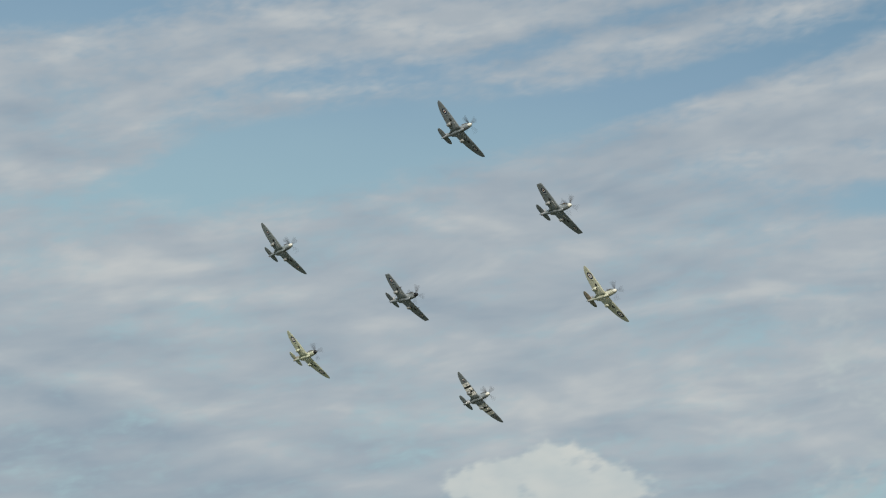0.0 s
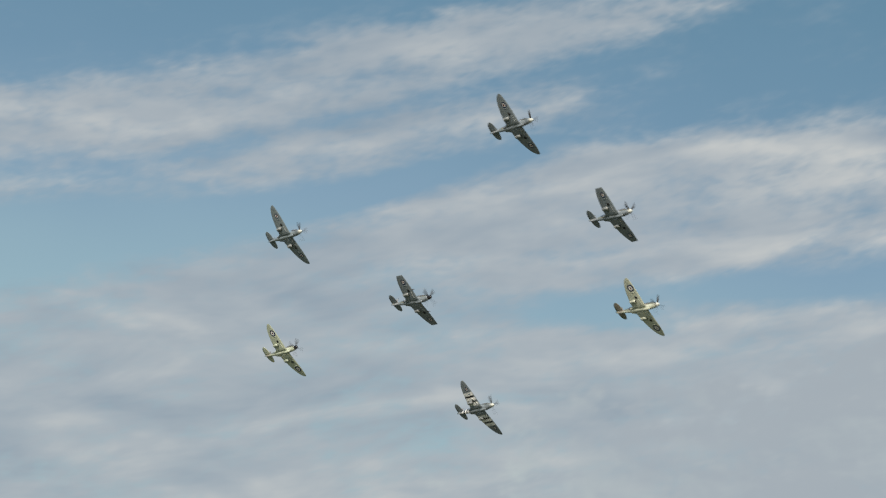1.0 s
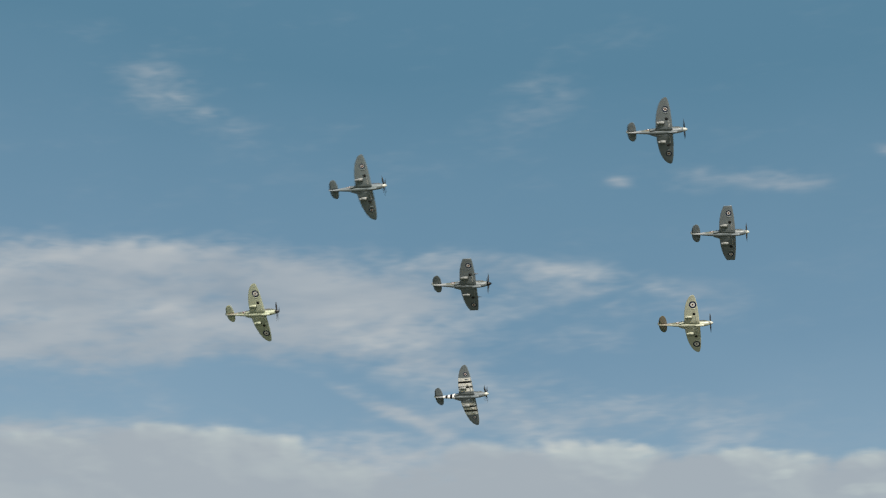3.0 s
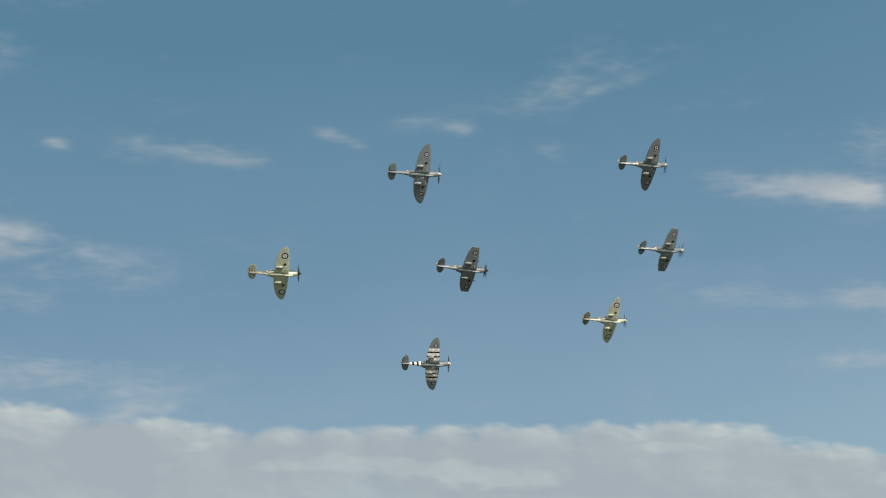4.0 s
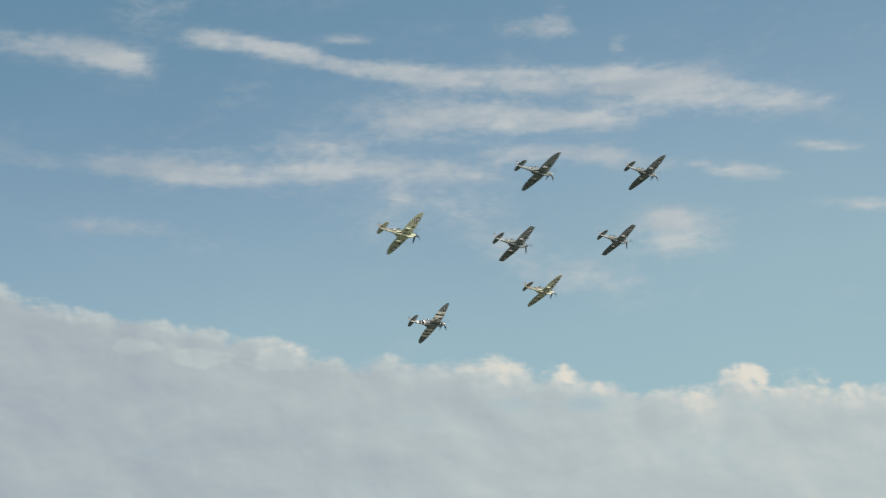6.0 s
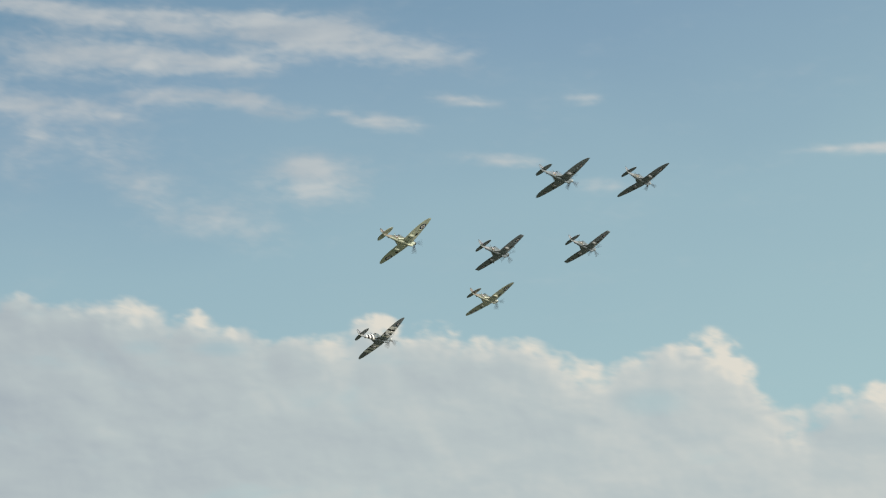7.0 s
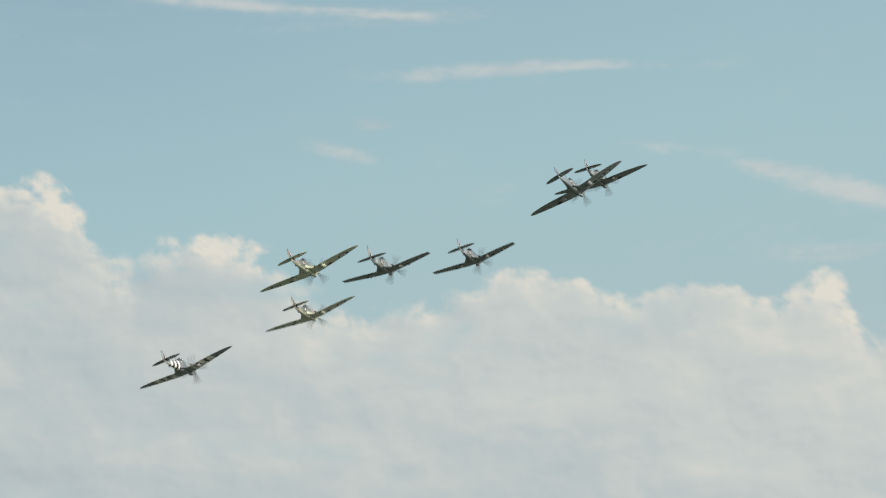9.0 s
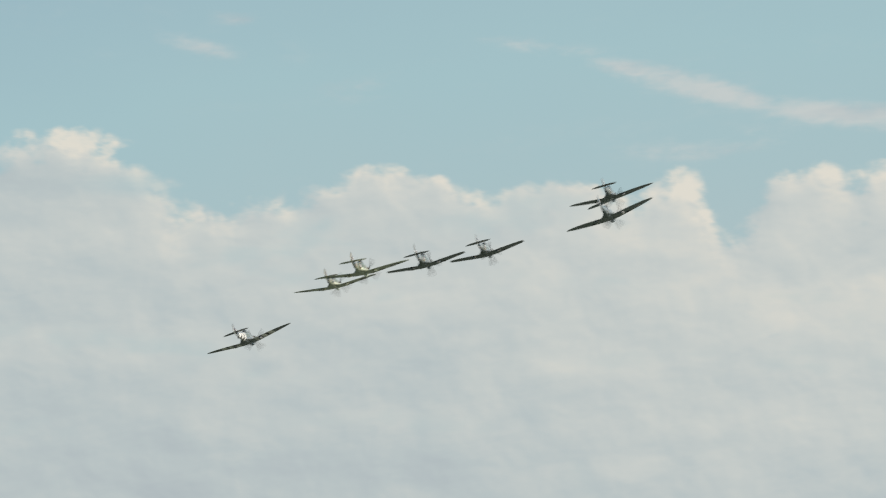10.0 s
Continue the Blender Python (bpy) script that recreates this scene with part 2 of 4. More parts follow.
CRESTS += [
    (58.9, 12.80, 0.52, 0.28), (60.3, 12.81, 0.77, 0.39), (62.0, 11.87, 6.44, 0.77),
    (61.3, 12.63, 0.64, 0.36), (62.3, 12.75, 1.03, 0.44), (63.2, 12.45, 0.52, 0.34),
    (64.2, 12.47, 0.44, 0.36), (65.2, 12.13, 1.03, 0.36), (66.8, 12.02, 1.29, 0.36),
    (68.5, 12.36, 0.54, 0.46), (69.4, 12.03, 0.64, 0.44), (69.9, 12.19, 0.64, 0.52),
    (70.7, 11.98, 0.77, 0.44), (71.7, 11.99, 0.77, 0.46), (72.4, 11.67, 0.52, 0.46),
    (74.4, 11.58, 0.52, 0.57), (75.3, 11.85, 0.64, 0.59), (75.9, 11.93, 0.58, 0.64),
    (76.6, 11.52, 0.52, 0.59), (77.0, 11.19, 0.39, 0.52), (73.2, 10.81, 1.80, 0.39),
]
CRESTS += [
    (71.2, 11.47, 3.87, 0.77), (79.2, 10.42, 0.64, 0.44), (80.0, 10.71, 0.90, 0.52),
    (80.8, 10.45, 0.64, 0.46), (81.5, 10.09, 0.52, 0.36), (78.1, 9.73, 1.42, 0.52),
    (79.2, 9.55, 3.87, 0.64), (81.9, 8.78, 2.83, 0.52), (82.6, 8.33, 1.55, 0.44),
    (83.8, 8.85, 1.55, 0.39), (85.1, 9.18, 1.16, 0.44), (86.3, 9.69, 0.77, 0.52),
    (87.3, 10.00, 0.90, 0.52), (84.6, 8.66, 3.09, 0.52), (88.0, 8.85, 3.09, 0.52),
    (87.7, 10.00, 1.03, 0.52), (88.6, 9.94, 0.77, 0.44), (89.4, 9.56, 0.46, 0.44),
    (90.7, 9.68, 0.52, 0.39), (91.6, 9.84, 0.64, 0.39), (92.2, 9.76, 0.39, 0.36),
]
CRESTS += [
    (93.8, 9.65, 0.39, 0.64), (94.3, 9.90, 0.52, 0.77), (94.8, 9.18, 0.34, 0.77),
    (95.9, 8.40, 1.03, 0.52), (96.8, 9.85, 0.52, 0.52), (97.5, 10.00, 0.58, 0.57),
    (98.1, 9.43, 0.39, 0.52), (98.9, 9.98, 0.77, 0.64), (100.1, 9.82, 1.03, 0.64),
    (92.8, 9.31, 0.77, 0.52), (90.7, 9.36, 3.22, 0.64), (95.5, 8.28, 2.06, 0.77),
    (97.8, 8.87, 2.06, 0.77),
]


def cloud_cover(rows, az, el):
    total = np.zeros_like(az)
    for a, e, w, h, tilt, amount in rows:
        c, s = math.cos(radians(tilt)), math.sin(radians(tilt))
        dx, dy = (az - a) * math.cos(radians(e)), el - e
        u, v = (dx * c + dy * s) / w, (dy * c - dx * s) / max(h, 0.07)
        total += amount * np.exp(-0.5 * (u * u + v * v) ** 1.4)
    over = np.maximum(total - 0.6, 0.0)
    return np.minimum(total, 0.6) + 0.32 * np.tanh(over / 0.32)


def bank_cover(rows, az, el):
    """Depth inside the bank, about 1 in a crest's rounded core, and painted sunlight, stronger to the right and top of
    each crest.
    """
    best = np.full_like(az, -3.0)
    lit_side = np.zeros_like(az)
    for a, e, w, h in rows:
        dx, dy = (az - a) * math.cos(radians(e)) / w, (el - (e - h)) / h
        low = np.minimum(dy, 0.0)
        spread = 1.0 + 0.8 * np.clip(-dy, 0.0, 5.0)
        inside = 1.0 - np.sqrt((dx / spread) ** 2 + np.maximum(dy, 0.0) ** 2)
        # painted sunlight from the right and above, fading down into the bank
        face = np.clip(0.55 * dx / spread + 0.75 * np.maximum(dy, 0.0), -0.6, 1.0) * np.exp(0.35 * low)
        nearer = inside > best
        lit_side = np.where(nearer, face, lit_side)
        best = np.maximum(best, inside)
    return best, lit_side


def smooth_rows(field, times):
    for _ in range(times):
        p = np.pad(field, 1, mode="edge")
        field = (p[:-2, 1:-1] + p[2:, 1:-1] + p[1:-1, :-2] + p[1:-1, 2:] + 2 * field) / 6
    return field


def sky_material():
    m = bpy.data.materials.new("cloudy_sky")
    m.use_nodes = True
    nt = m.node_tree
    nt.nodes.clear()
    m.cycles.emission_sampling = "NONE"
    out = nt.nodes.new("ShaderNodeOutputMaterial")
    glow = nt.nodes.new("ShaderNodeEmission")
    nt.links.new(glow.outputs[0], out.inputs[0])
    uv = nt.nodes.new("ShaderNodeUVMap")
    uv.uv_map = "compass"
    sep = nt.nodes.new("ShaderNodeSeparateXYZ")
    nt.links.new(uv.outputs[0], sep.inputs[0])
    az, el = sep.outputs[0], sep.outputs[1]

    def vec(sx, sy, ox=0.0, oy=0.0, oz=0.0, slope=0.0):
        n = nt.nodes.new("ShaderNodeCombineXYZ")
        nt.links.new(calc(nt, "MULTIPLY_ADD", az, sx, ox), n.inputs[0])
        tilted = calc(nt, "MULTIPLY_ADD", az, -slope, el) if slope else el
        nt.links.new(calc(nt, "MULTIPLY_ADD", tilted, sy, oy), n.inputs[1])
        n.inputs[2].default_value = oz
        return n.outputs[0]

    def attr(name):
        n = nt.nodes.new("ShaderNodeAttribute")
        n.attribute_name = name
        return n.outputs["Fac"]

    def centred(v, gain):
        return calc(nt, "MULTIPLY_ADD", v, gain, -0.5 * gain)

    def total(*terms):
        r = terms[0]
        for v in terms[1:]:
            r = calc(nt, "ADD", r, v)
        return r

    veil, heap, bank, lit_side = attr("veil"), attr("heap"), attr("bank"), attr("lit_side")
    # open sky: deep blue high up, pale and greenish towards the horizon
    blue = ramp(nt, [(0.10, lin(176, 192, 194)), (0.28, lin(163, 193, 199)), (0.40, lin(151, 181, 193)),
                     (0.48, lin(131, 161, 183)), (0.54, lin(113, 147, 172)), (0.66, lin(89, 130, 155))])
    lift = calc(nt, "MINIMUM", calc(nt, "MULTIPLY_ADD", az, -0.17, 10.4), calc(nt, "MULTIPLY_ADD", az, 0.12, -0.9))
    lift = calc(nt, "MAXIMUM", calc(nt, "MINIMUM", lift, 2.6), -5.5)
    broad = noise_tex(nt, vec(0.10, 0.16, 4.0, 4.0), 1.0, 3.0, 0.5)
    high = total(el, 6.0, lift, centred(broad, 3.0))
    nt.links.new(calc(nt, "DIVIDE", high, 48.0), blue.inputs[0])
    # veils: soft rolls with torn, fibrous rims
    n1 = noise_tex(nt, vec(0.24, 0.55, slope=0.12), 1.0, 4.0, 0.5, 0.25)
    n2 = noise_tex(nt, vec(0.50, 1.55, 3.0, 7.0, slope=0.10), 1.0, 5.0, 0.52, 0.25)
    n4 = noise_tex(nt, vec(2.4, 4.8, 1.0, 5.0, slope=0.06), 1.0, 7.0, 0.64, 0.4)
    wild = total(centred(n1, 1.1), centred(n2, 1.3), centred(n4, 1.0))
    va = calc(nt, "ADD", veil, calc(nt, "MULTIPLY", wild, step(nt, veil, -0.3, 0.45, 0.12, 1.0)))
    va = step(nt, va, 0.0, 1.05)
    n3 = noise_tex(nt, vec(0.26, 0.80, 11.0, 2.0, slope=0.10), 1.0, 4.0, 0.5, 0.3)
    n3b = noise_tex(nt, vec(0.26, 0.80, 10.92, 1.72, slope=0.10), 1.0, 4.0, 0.5, 0.3)
    # painted cloud shade: offset noise lights the rolls, low elevations turn darker
    vshade = total(calc(nt, "MULTIPLY_ADD", calc(nt, "SUBTRACT", n3, n3b), 0.9, 0.46), centred(n3, 0.45), centred(n2, 0.30), centred(n4, 0.07), centred(broad, 0.8), step(nt, el, 5.0, 14.0, -0.26, 0.0),
                   step(nt, az, 35.0, 80.0, 0.0, 0.45))
    vcol = ramp(nt, [(0.10, lin(146, 161, 174)), (0.5, lin(170, 179, 186)), (0.95, lin(206, 207, 204))])
    nt.links.new(vshade, vcol.inputs[0])
    # bank and heaps: billows, with sunlit shoulders and grey, even bases painted into the colour
    b0 = noise_tex(nt, vec(0.42, 0.60, 5.0, 1.0, 4.0), 1.0, 2.5, 0.45, 0.3)
    b0b = noise_tex(nt, vec(0.42, 0.60, 4.90, 0.84, 4.0), 1.0, 2.5, 0.45, 0.3)
    b1 = noise_tex(nt, vec(1.05, 1.35, 5.0, 1.0, 4.0), 1.0, 5.0, 0.55, 0.25)
    b1b = noise_tex(nt, vec(1.05, 1.35, 4.90, 0.88, 4.0), 1.0, 3.0, 0.5, 0.25)
    b2 = noise_tex(nt, vec(0.16, 0.75, 1.0, 9.0, 2.0), 1.0, 4.0, 0.5, 0.2)
    b3 = noise_tex(nt, vec(3.6, 4.4, 2.0, 6.0, 1.0), 1.0, 5.0, 0.6, 0.3)
    rough = total(centred(b0, 0.9), centred(b1, 1.7), centred(b3, 0.8))
    ba = step(nt, calc(nt, "ADD", bank, calc(nt, "MULTIPLY", rough, step(nt, bank, -0.8, -0.1, 0.0, 1.0))), -0.22, 0.42)
    ha = step(nt, calc(nt, "ADD", heap, calc(nt, "MULTIPLY", rough, step(nt, heap, 0.02, 0.35))), 0.20, 0.66)
    thick = calc(nt, "MAXIMUM", ba, ha)
    # gaps inside the bank, where the blue shows through thin cloud
    thin = step(nt, total(b2, centred(b1, 0.4)), 0.56, 0.78, 0.0, 0.5)
    thick = calc(nt, "MULTIPLY", thick, calc(nt, "SUBTRACT", 1.0, calc(nt, "MULTIPLY", thin, step(nt, az, 36.0, 64.0, 0.3, 1.0))))
    thick = calc(nt, "MULTIPLY", thick, step(nt, heap, -0.75, -0.1, 0.25, 1.0))
    # differences of offset noise paint lit and shaded sides on the billows
    relief_light = total(calc(nt, "MULTIPLY", calc(nt, "SUBTRACT", b0, b0b), 0.55), calc(nt, "MULTIPLY", calc(nt, "SUBTRACT", b1, b1b), step(nt, lit_side, -0.05, 0.4, 0.35, 1.5)))
    # cloud shading put into the colour: crests and heaps brighter, low parts darker
    hs = total(relief_light, calc(nt, "MULTIPLY_ADD", lit_side, 0.58, 0.27), calc(nt, "MULTIPLY", ha, 0.20), centred(b2, 0.38), centred(b0, 0.22), centred(b3, 0.10),
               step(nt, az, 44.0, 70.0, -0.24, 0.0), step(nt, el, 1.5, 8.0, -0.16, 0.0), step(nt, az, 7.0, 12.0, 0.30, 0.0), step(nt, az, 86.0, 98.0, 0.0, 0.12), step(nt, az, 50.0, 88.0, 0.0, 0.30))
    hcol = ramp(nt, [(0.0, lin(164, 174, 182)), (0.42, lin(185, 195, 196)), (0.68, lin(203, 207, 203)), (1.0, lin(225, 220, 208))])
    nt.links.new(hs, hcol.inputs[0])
    col = blend(nt, calc(nt, "MULTIPLY", va, step(nt, az, 25.0, 45.0, 0.95, 0.73)), blue.outputs[0], vcol.outputs[0])
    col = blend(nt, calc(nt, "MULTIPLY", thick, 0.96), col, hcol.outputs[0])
    nt.links.new(col, glow.inputs[0])
    return m


def backdrop():
    az = np.arange(-36.0, 131.0, 0.16)
    el = np.concatenate([np.arange(-1.0, 4.0, 0.5), np.arange(4.0, 32.0, 0.12), np.arange(32.0, 50.0, 0.6)])
    A, E = np.meshgrid(az, el)
    ar, er = np.radians(A), np.radians(E)
    far = 4600.0
    co = np.stack([np.sin(ar) * np.cos(er), np.cos(ar) * np.cos(er), np.sin(er)], -1).reshape(-1, 3) * far
    nx, ny = len(az), len(el)
    i = np.arange((ny - 1) * (nx - 1))
    v0 = (i // (nx - 1)) * nx + i % (nx - 1)
    faces = np.stack([v0, v0 + nx, v0 + nx + 1, v0 + 1], 1)
    me = bpy.data.meshes.new("backdrop")
    me.vertices.add(len(co))
    me.vertices.foreach_set("co", co.reshape(-1).astype(np.float32))
    me.loops.add(faces.size)
    me.loops.foreach_set("vertex_index", faces.reshape(-1).astype(np.int32))
    me.polygons.add(len(faces))
    me.polygons.foreach_set("loop_start", np.arange(0, faces.size, 4, dtype=np.int32))
    me.update(calc_edges=True)
    bank, lit_side = bank_cover(CRESTS, A, E)
    fields = {"veil": cloud_cover(VEILS, A, E), "heap": cloud_cover(HEAPS, A, E), "bank": smooth_rows(bank, 2), "lit_side": smooth_rows(lit_side, 5)}
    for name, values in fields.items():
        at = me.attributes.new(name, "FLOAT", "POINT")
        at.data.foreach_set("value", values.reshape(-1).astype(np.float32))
    uv = me.uv_layers.new(name="compass")
    flat = np.stack([A.reshape(-1), E.reshape(-1)], 1)[faces.reshape(-1)]
    uv.data.foreach_set("uv", flat.reshape(-1).astype(np.float32))
    me.materials.append(sky_material())
    me.polygons.foreach_set("use_smooth", [True] * len(me.polygons))
    return tagged(new("backdrop", me), "blue evening sky with grey veils and heaped white clouds", "sky", kind="structure")


backdrop()


def grass_material():
    m = bpy.data.materials.new("mown_grass")
    m.use_nodes = True
    nt = m.node_tree
    tc = nt.nodes.new("ShaderNodeTexCoord").outputs["Object"]
    n1, n2 = noise_tex(nt, tc, 0.02, 5.0), noise_tex(nt, tc, 3.0, 6.0)
    col = blend(nt, step(nt, n1, 0.35, 0.65), (0.08, 0.10, 0.065, 1), (0.10, 0.11, 0.085, 1))
    col = blend(nt, step(nt, n2, 0.3, 0.7, 0.0, 0.5), col, (0.03, 0.05, 0.015, 1))
    nt.links.new(col, nt.nodes["Principled BSDF"].inputs["Base Color"])
    nt.nodes["Principled BSDF"].inputs["Roughness"].default_value = 0.9
    return m


# assumed ground, out of view; it bounces light onto the undersides
def ground():
    bm = bmesh.new()
    rings = [(4500.0, 0.0), (1500.0, 0.0), (400.0, 0.0), (60.0, 0.0)]
    loops = []
    for r, z in rings:
        loops.append([bm.verts.new((r * math.cos(k * math.tau / 96), r * math.sin(k * math.tau / 96), z)) for k in range(96)])
    for a, b in zip(loops, loops[1:]):
        for k in range(96):
            bm.faces.new((a[k], a[(k + 1) % 96], b[(k + 1) % 96], b[k]))
    bm.faces.new(loops[-1])
    me = bpy.data.meshes.new("ground")
    bm.to_mesh(me)
    bm.free()
    me.materials.append(grass_material())
    return tagged(new("ground", me), "mown green grass of the open airfield", "grass", kind="structure")


ground()


# ---- aircraft: body axes x forward, y to the port side, z up; origin on the thrust line over the wing ----
BODY_BACK = -0.40  # the fuselage, tail and nose sit this far aft of the wing's own axes


def part(name, bm, materials, parent, label="", smooth=True):
    me = bpy.data.meshes.new(name)
    owner = parent
    while owner and not owner.name.startswith("wing"):
        owner = owner.parent
    if owner is None and name != "wing":
        for v in bm.verts:
            v.co.x += BODY_BACK
    bmesh.ops.recalc_face_normals(bm, faces=bm.faces)
    for f in bm.faces:
        f.smooth = smooth
    bm.to_mesh(me)
    bm.free()
    for m in materials if isinstance(materials, (list, tuple)) else (materials,):
        me.materials.append(m)
    ob = new(name, me)
    ob.parent = parent
    return tagged(ob, label)


def loft(rings, cap=True):
    bm = bmesh.new()
    loops = [[bm.verts.new(p) for p in ring] for ring in rings]
    n = len(loops[0])
    for a, b in zip(loops, loops[1:]):
        for k in range(n):
            bm.faces.new((a[k], a[(k + 1) % n], b[(k + 1) % n], b[k]))
    if cap:
        bm.faces.new(loops[0])
        bm.faces.new(loops[-1])
    return bm


def box(bm, x0, x1, y0, y1, z0, z1, taper=1.0):
    """A block; its lower face is scaled by taper along x."""
    xm, hx = (x0 + x1) / 2, (x1 - x0) / 2
    vs = [bm.verts.new((xm + sx * hx * (taper if z == z0 else 1), y, z)) for z in (z0, z1) for sx in (-1, 1) for y in (y0, y1)]
    for f in ((0, 1, 3, 2), (4, 6, 7, 5), (0, 4, 5, 1), (2, 3, 7, 6), (0, 2, 6, 4), (1, 5, 7, 3)):
        bm.faces.new([vs[i] for i in f])


# fuselage stations: x, half width, top, bottom
STATIONS = [(2.58, 0.33, 0.33, -0.33), (2.35, 0.39, 0.38, -0.43), (1.8, 0.44, 0.43, -0.57), (1.1, 0.47, 0.47, -0.64), (0.4, 0.48, 0.51, -0.68),
            (-0.3, 0.48, 0.57, -0.70), (-1.0, 0.46, 0.61, -0.68), (-1.8, 0.42, 0.60, -0.62), (-2.7, 0.34, 0.50, -0.48),
            (-3.6, 0.25, 0.39, -0.33), (-4.5, 0.16, 0.30, -0.18), (-5.2, 0.09, 0.24, -0.07), (-5.7, 0.035, 0.17, 0.03)]
HALF_SPAN, ROOT = 5.61, 2.54


def hull(x):
    """Half width, top and bottom of the fuselage at x."""
    xs = [s[0] for s in STATIONS][::-1]
    return [float(np.interp(x, xs, [s[i] for s in STATIONS][::-1])) for i in (1, 2, 3)]


def section(x, n=28, grow=0.0):
    w, top, bottom = hull(x)
    mid, h = (top + bottom) / 2, (top - bottom) / 2
    ring = []
    for k in range(n):
        a = k * math.tau / n
        c, s = math.cos(a), math.sin(a)
        ring.append((x, (w + grow) * math.copysign(abs(c) ** 0.85, c), mid + (h + grow) * math.copysign(abs(s) ** 0.9, s)))
    return ring


def fuselage(aircraft, upper, lower):
    xs = np.concatenate([np.linspace(2.58, 1.8, 6), np.linspace(1.6, -5.7, 34)])
    bm = loft([section(float(x)) for x in xs])
    for f in bm.faces:
        c = f.calc_center_median()
        f.material_index = 0 if c.z > hull(c.x)[2] * (0.35 if c.x > -1.2 else 0.35 + 0.4 * min(1.0, -1.2 - c.x)) + 0.02 * math.sin(c.x * 3) else 1
    return part("fuselage", bm, (upper, lower), aircraft, "slim tapering fuselage with camouflaged upper sides")


def wing_fillet(aircraft, side, paint_used):
    """The flared fairing that blends the wing root into the fuselage behind the spar."""
    rings = []
    for k in range(13):
        s = k / 12
        x = 0.55 - 2.95 * s
        w = hull(x)[0]
        g = 0.03 + 0.40 * math.sin(math.pi * min(1.0, 0.1 + s * 0.88)) ** 1.3
        zf = -0.45 + 0.10 * s
        rings.append([(x, side * w * 0.85, -0.05 + 0.05 * s), (x, side * (w + 0.25 * g), zf + 0.19), (x, side * (w + 0.6 * g), zf + 0.07),
                      (x, side * (w + g), zf), (x, side * (w + 0.5 * g), zf - 0.10), (x, side * w * 0.6, zf - 0.14)])
    part("wing_fillet", loft(rings), paint_used, aircraft)


def chord(y):
    return ROOT * math.sqrt(max(0.0, 1 - (abs(y) / HALF_SPAN) ** 2.2))


def wing_line(y):
    return -0.5 + max(0.0, abs(y) - 0.9) * math.tan(radians(6.0))


def foil(s, c, y):
    """Half thickness of the wing at the fraction s of the chord c."""
    t = 0.132 - 0.06 * abs(y) / HALF_SPAN
    return 5 * t * c * (0.2969 * math.sqrt(s) - 0.126 * s - 0.3516 * s * s + 0.2843 * s ** 3 - 0.1015 * s ** 4)


def wing_under(x, y, drop=0.006):
    c = max(chord(y), 0.05)
    s = min(1.0, max(0.0, (0.27 * c - 0.03 - x) / c))
    return wing_line(y) - 0.8 * foil(s, c, y) - drop


def wing_ring(y, n=14):
    c = max(chord(y), 0.03)
    ss = [0.5 - 0.5 * math.cos(math.pi * k / n) for k in range(n + 1)]
    up = [(0.27 * c - 0.03 - s * c, y, wing_line(y) + 1.2 * foil(s, c, y) + 0.003) for s in ss]
    low = [(0.27 * c - 0.03 - s * c, y, wing_line(y) - 0.8 * foil(s, c, y) - 0.003) for s in ss[-2:0:-1]]
    return up + low


def wing(aircraft, side, tip, upper, lower, name):
    ys = [0.25 + (tip - 0.25) * math.sin(k / 22 * math.pi / 2) for k in range(23)] if tip > 5.2 else [0.25 + (tip - 0.25) * k / 18 for k in range(19)]
    rings = [wing_ring(side * y) for y in ys]
    if tip < 5.2:
        rings.append([(x, side * (tip + 0.07), wing_line(tip) + (z - wing_line(tip)) * 0.4) for x, y, z in rings[-1]])
    bm = loft(rings)
    for f in bm.faces:
        c = f.calc_center_median()
        f.material_index = 0 if c.z > wing_line(c.y) else 1
    return part("wing", bm, (upper, lower), aircraft, "%s elliptical wing with painted underside" % name if tip > 5.2 else "%s clipped square-tipped wing" % name)


def under_disc(y0, x0, r0, r1, n=28, drop=0.008):
    """A flat ring that hugs the underside of the wing."""
    bm = bmesh.new()
    a = [bm.verts.new((x0 + r0 * math.cos(k * math.tau / n), y0 + r0 * math.sin(k * math.tau / n), wing_under(x0 + r0 * math.cos(k * math.tau / n), y0 + r0 * math.sin(k * math.tau / n), drop))) for k in range(n)]
    if r1 <= 0:
        bm.faces.new(a)
        return bm
    b = [bm.verts.new((x0 + r1 * math.cos(k * math.tau / n), y0 + r1 * math.sin(k * math.tau / n), wing_under(x0 + r1 * math.cos(k * math.tau / n), y0 + r1 * math.sin(k * math.tau / n), drop))) for k in range(n)]
    for k in range(n):
        bm.faces.new((a[k], a[(k + 1) % n], b[(k + 1) % n], b[k]))
    return bm


def roundel(wing_ob, y, size, ring_colour):
    """A round marking; the small ones have a broad ring and centre and a narrow white between them."""
    x = -0.12 * chord(y)
    white, red = (0.62, 0.24) if size > 0.5 else (0.60, 0.36)
    outer = part("roundel", under_disc(y, x, size, size * white), ring_colour, wing_ob, "round national marking in blue, white and red")
    part("white_ring", under_disc(y, x, size * white, size * red), WHITE, outer, "off-white middle ring")
    part("red_centre", under_disc(y, x, size * red, 0, drop=0.012), RED, outer, "dull red centre")
    return outer


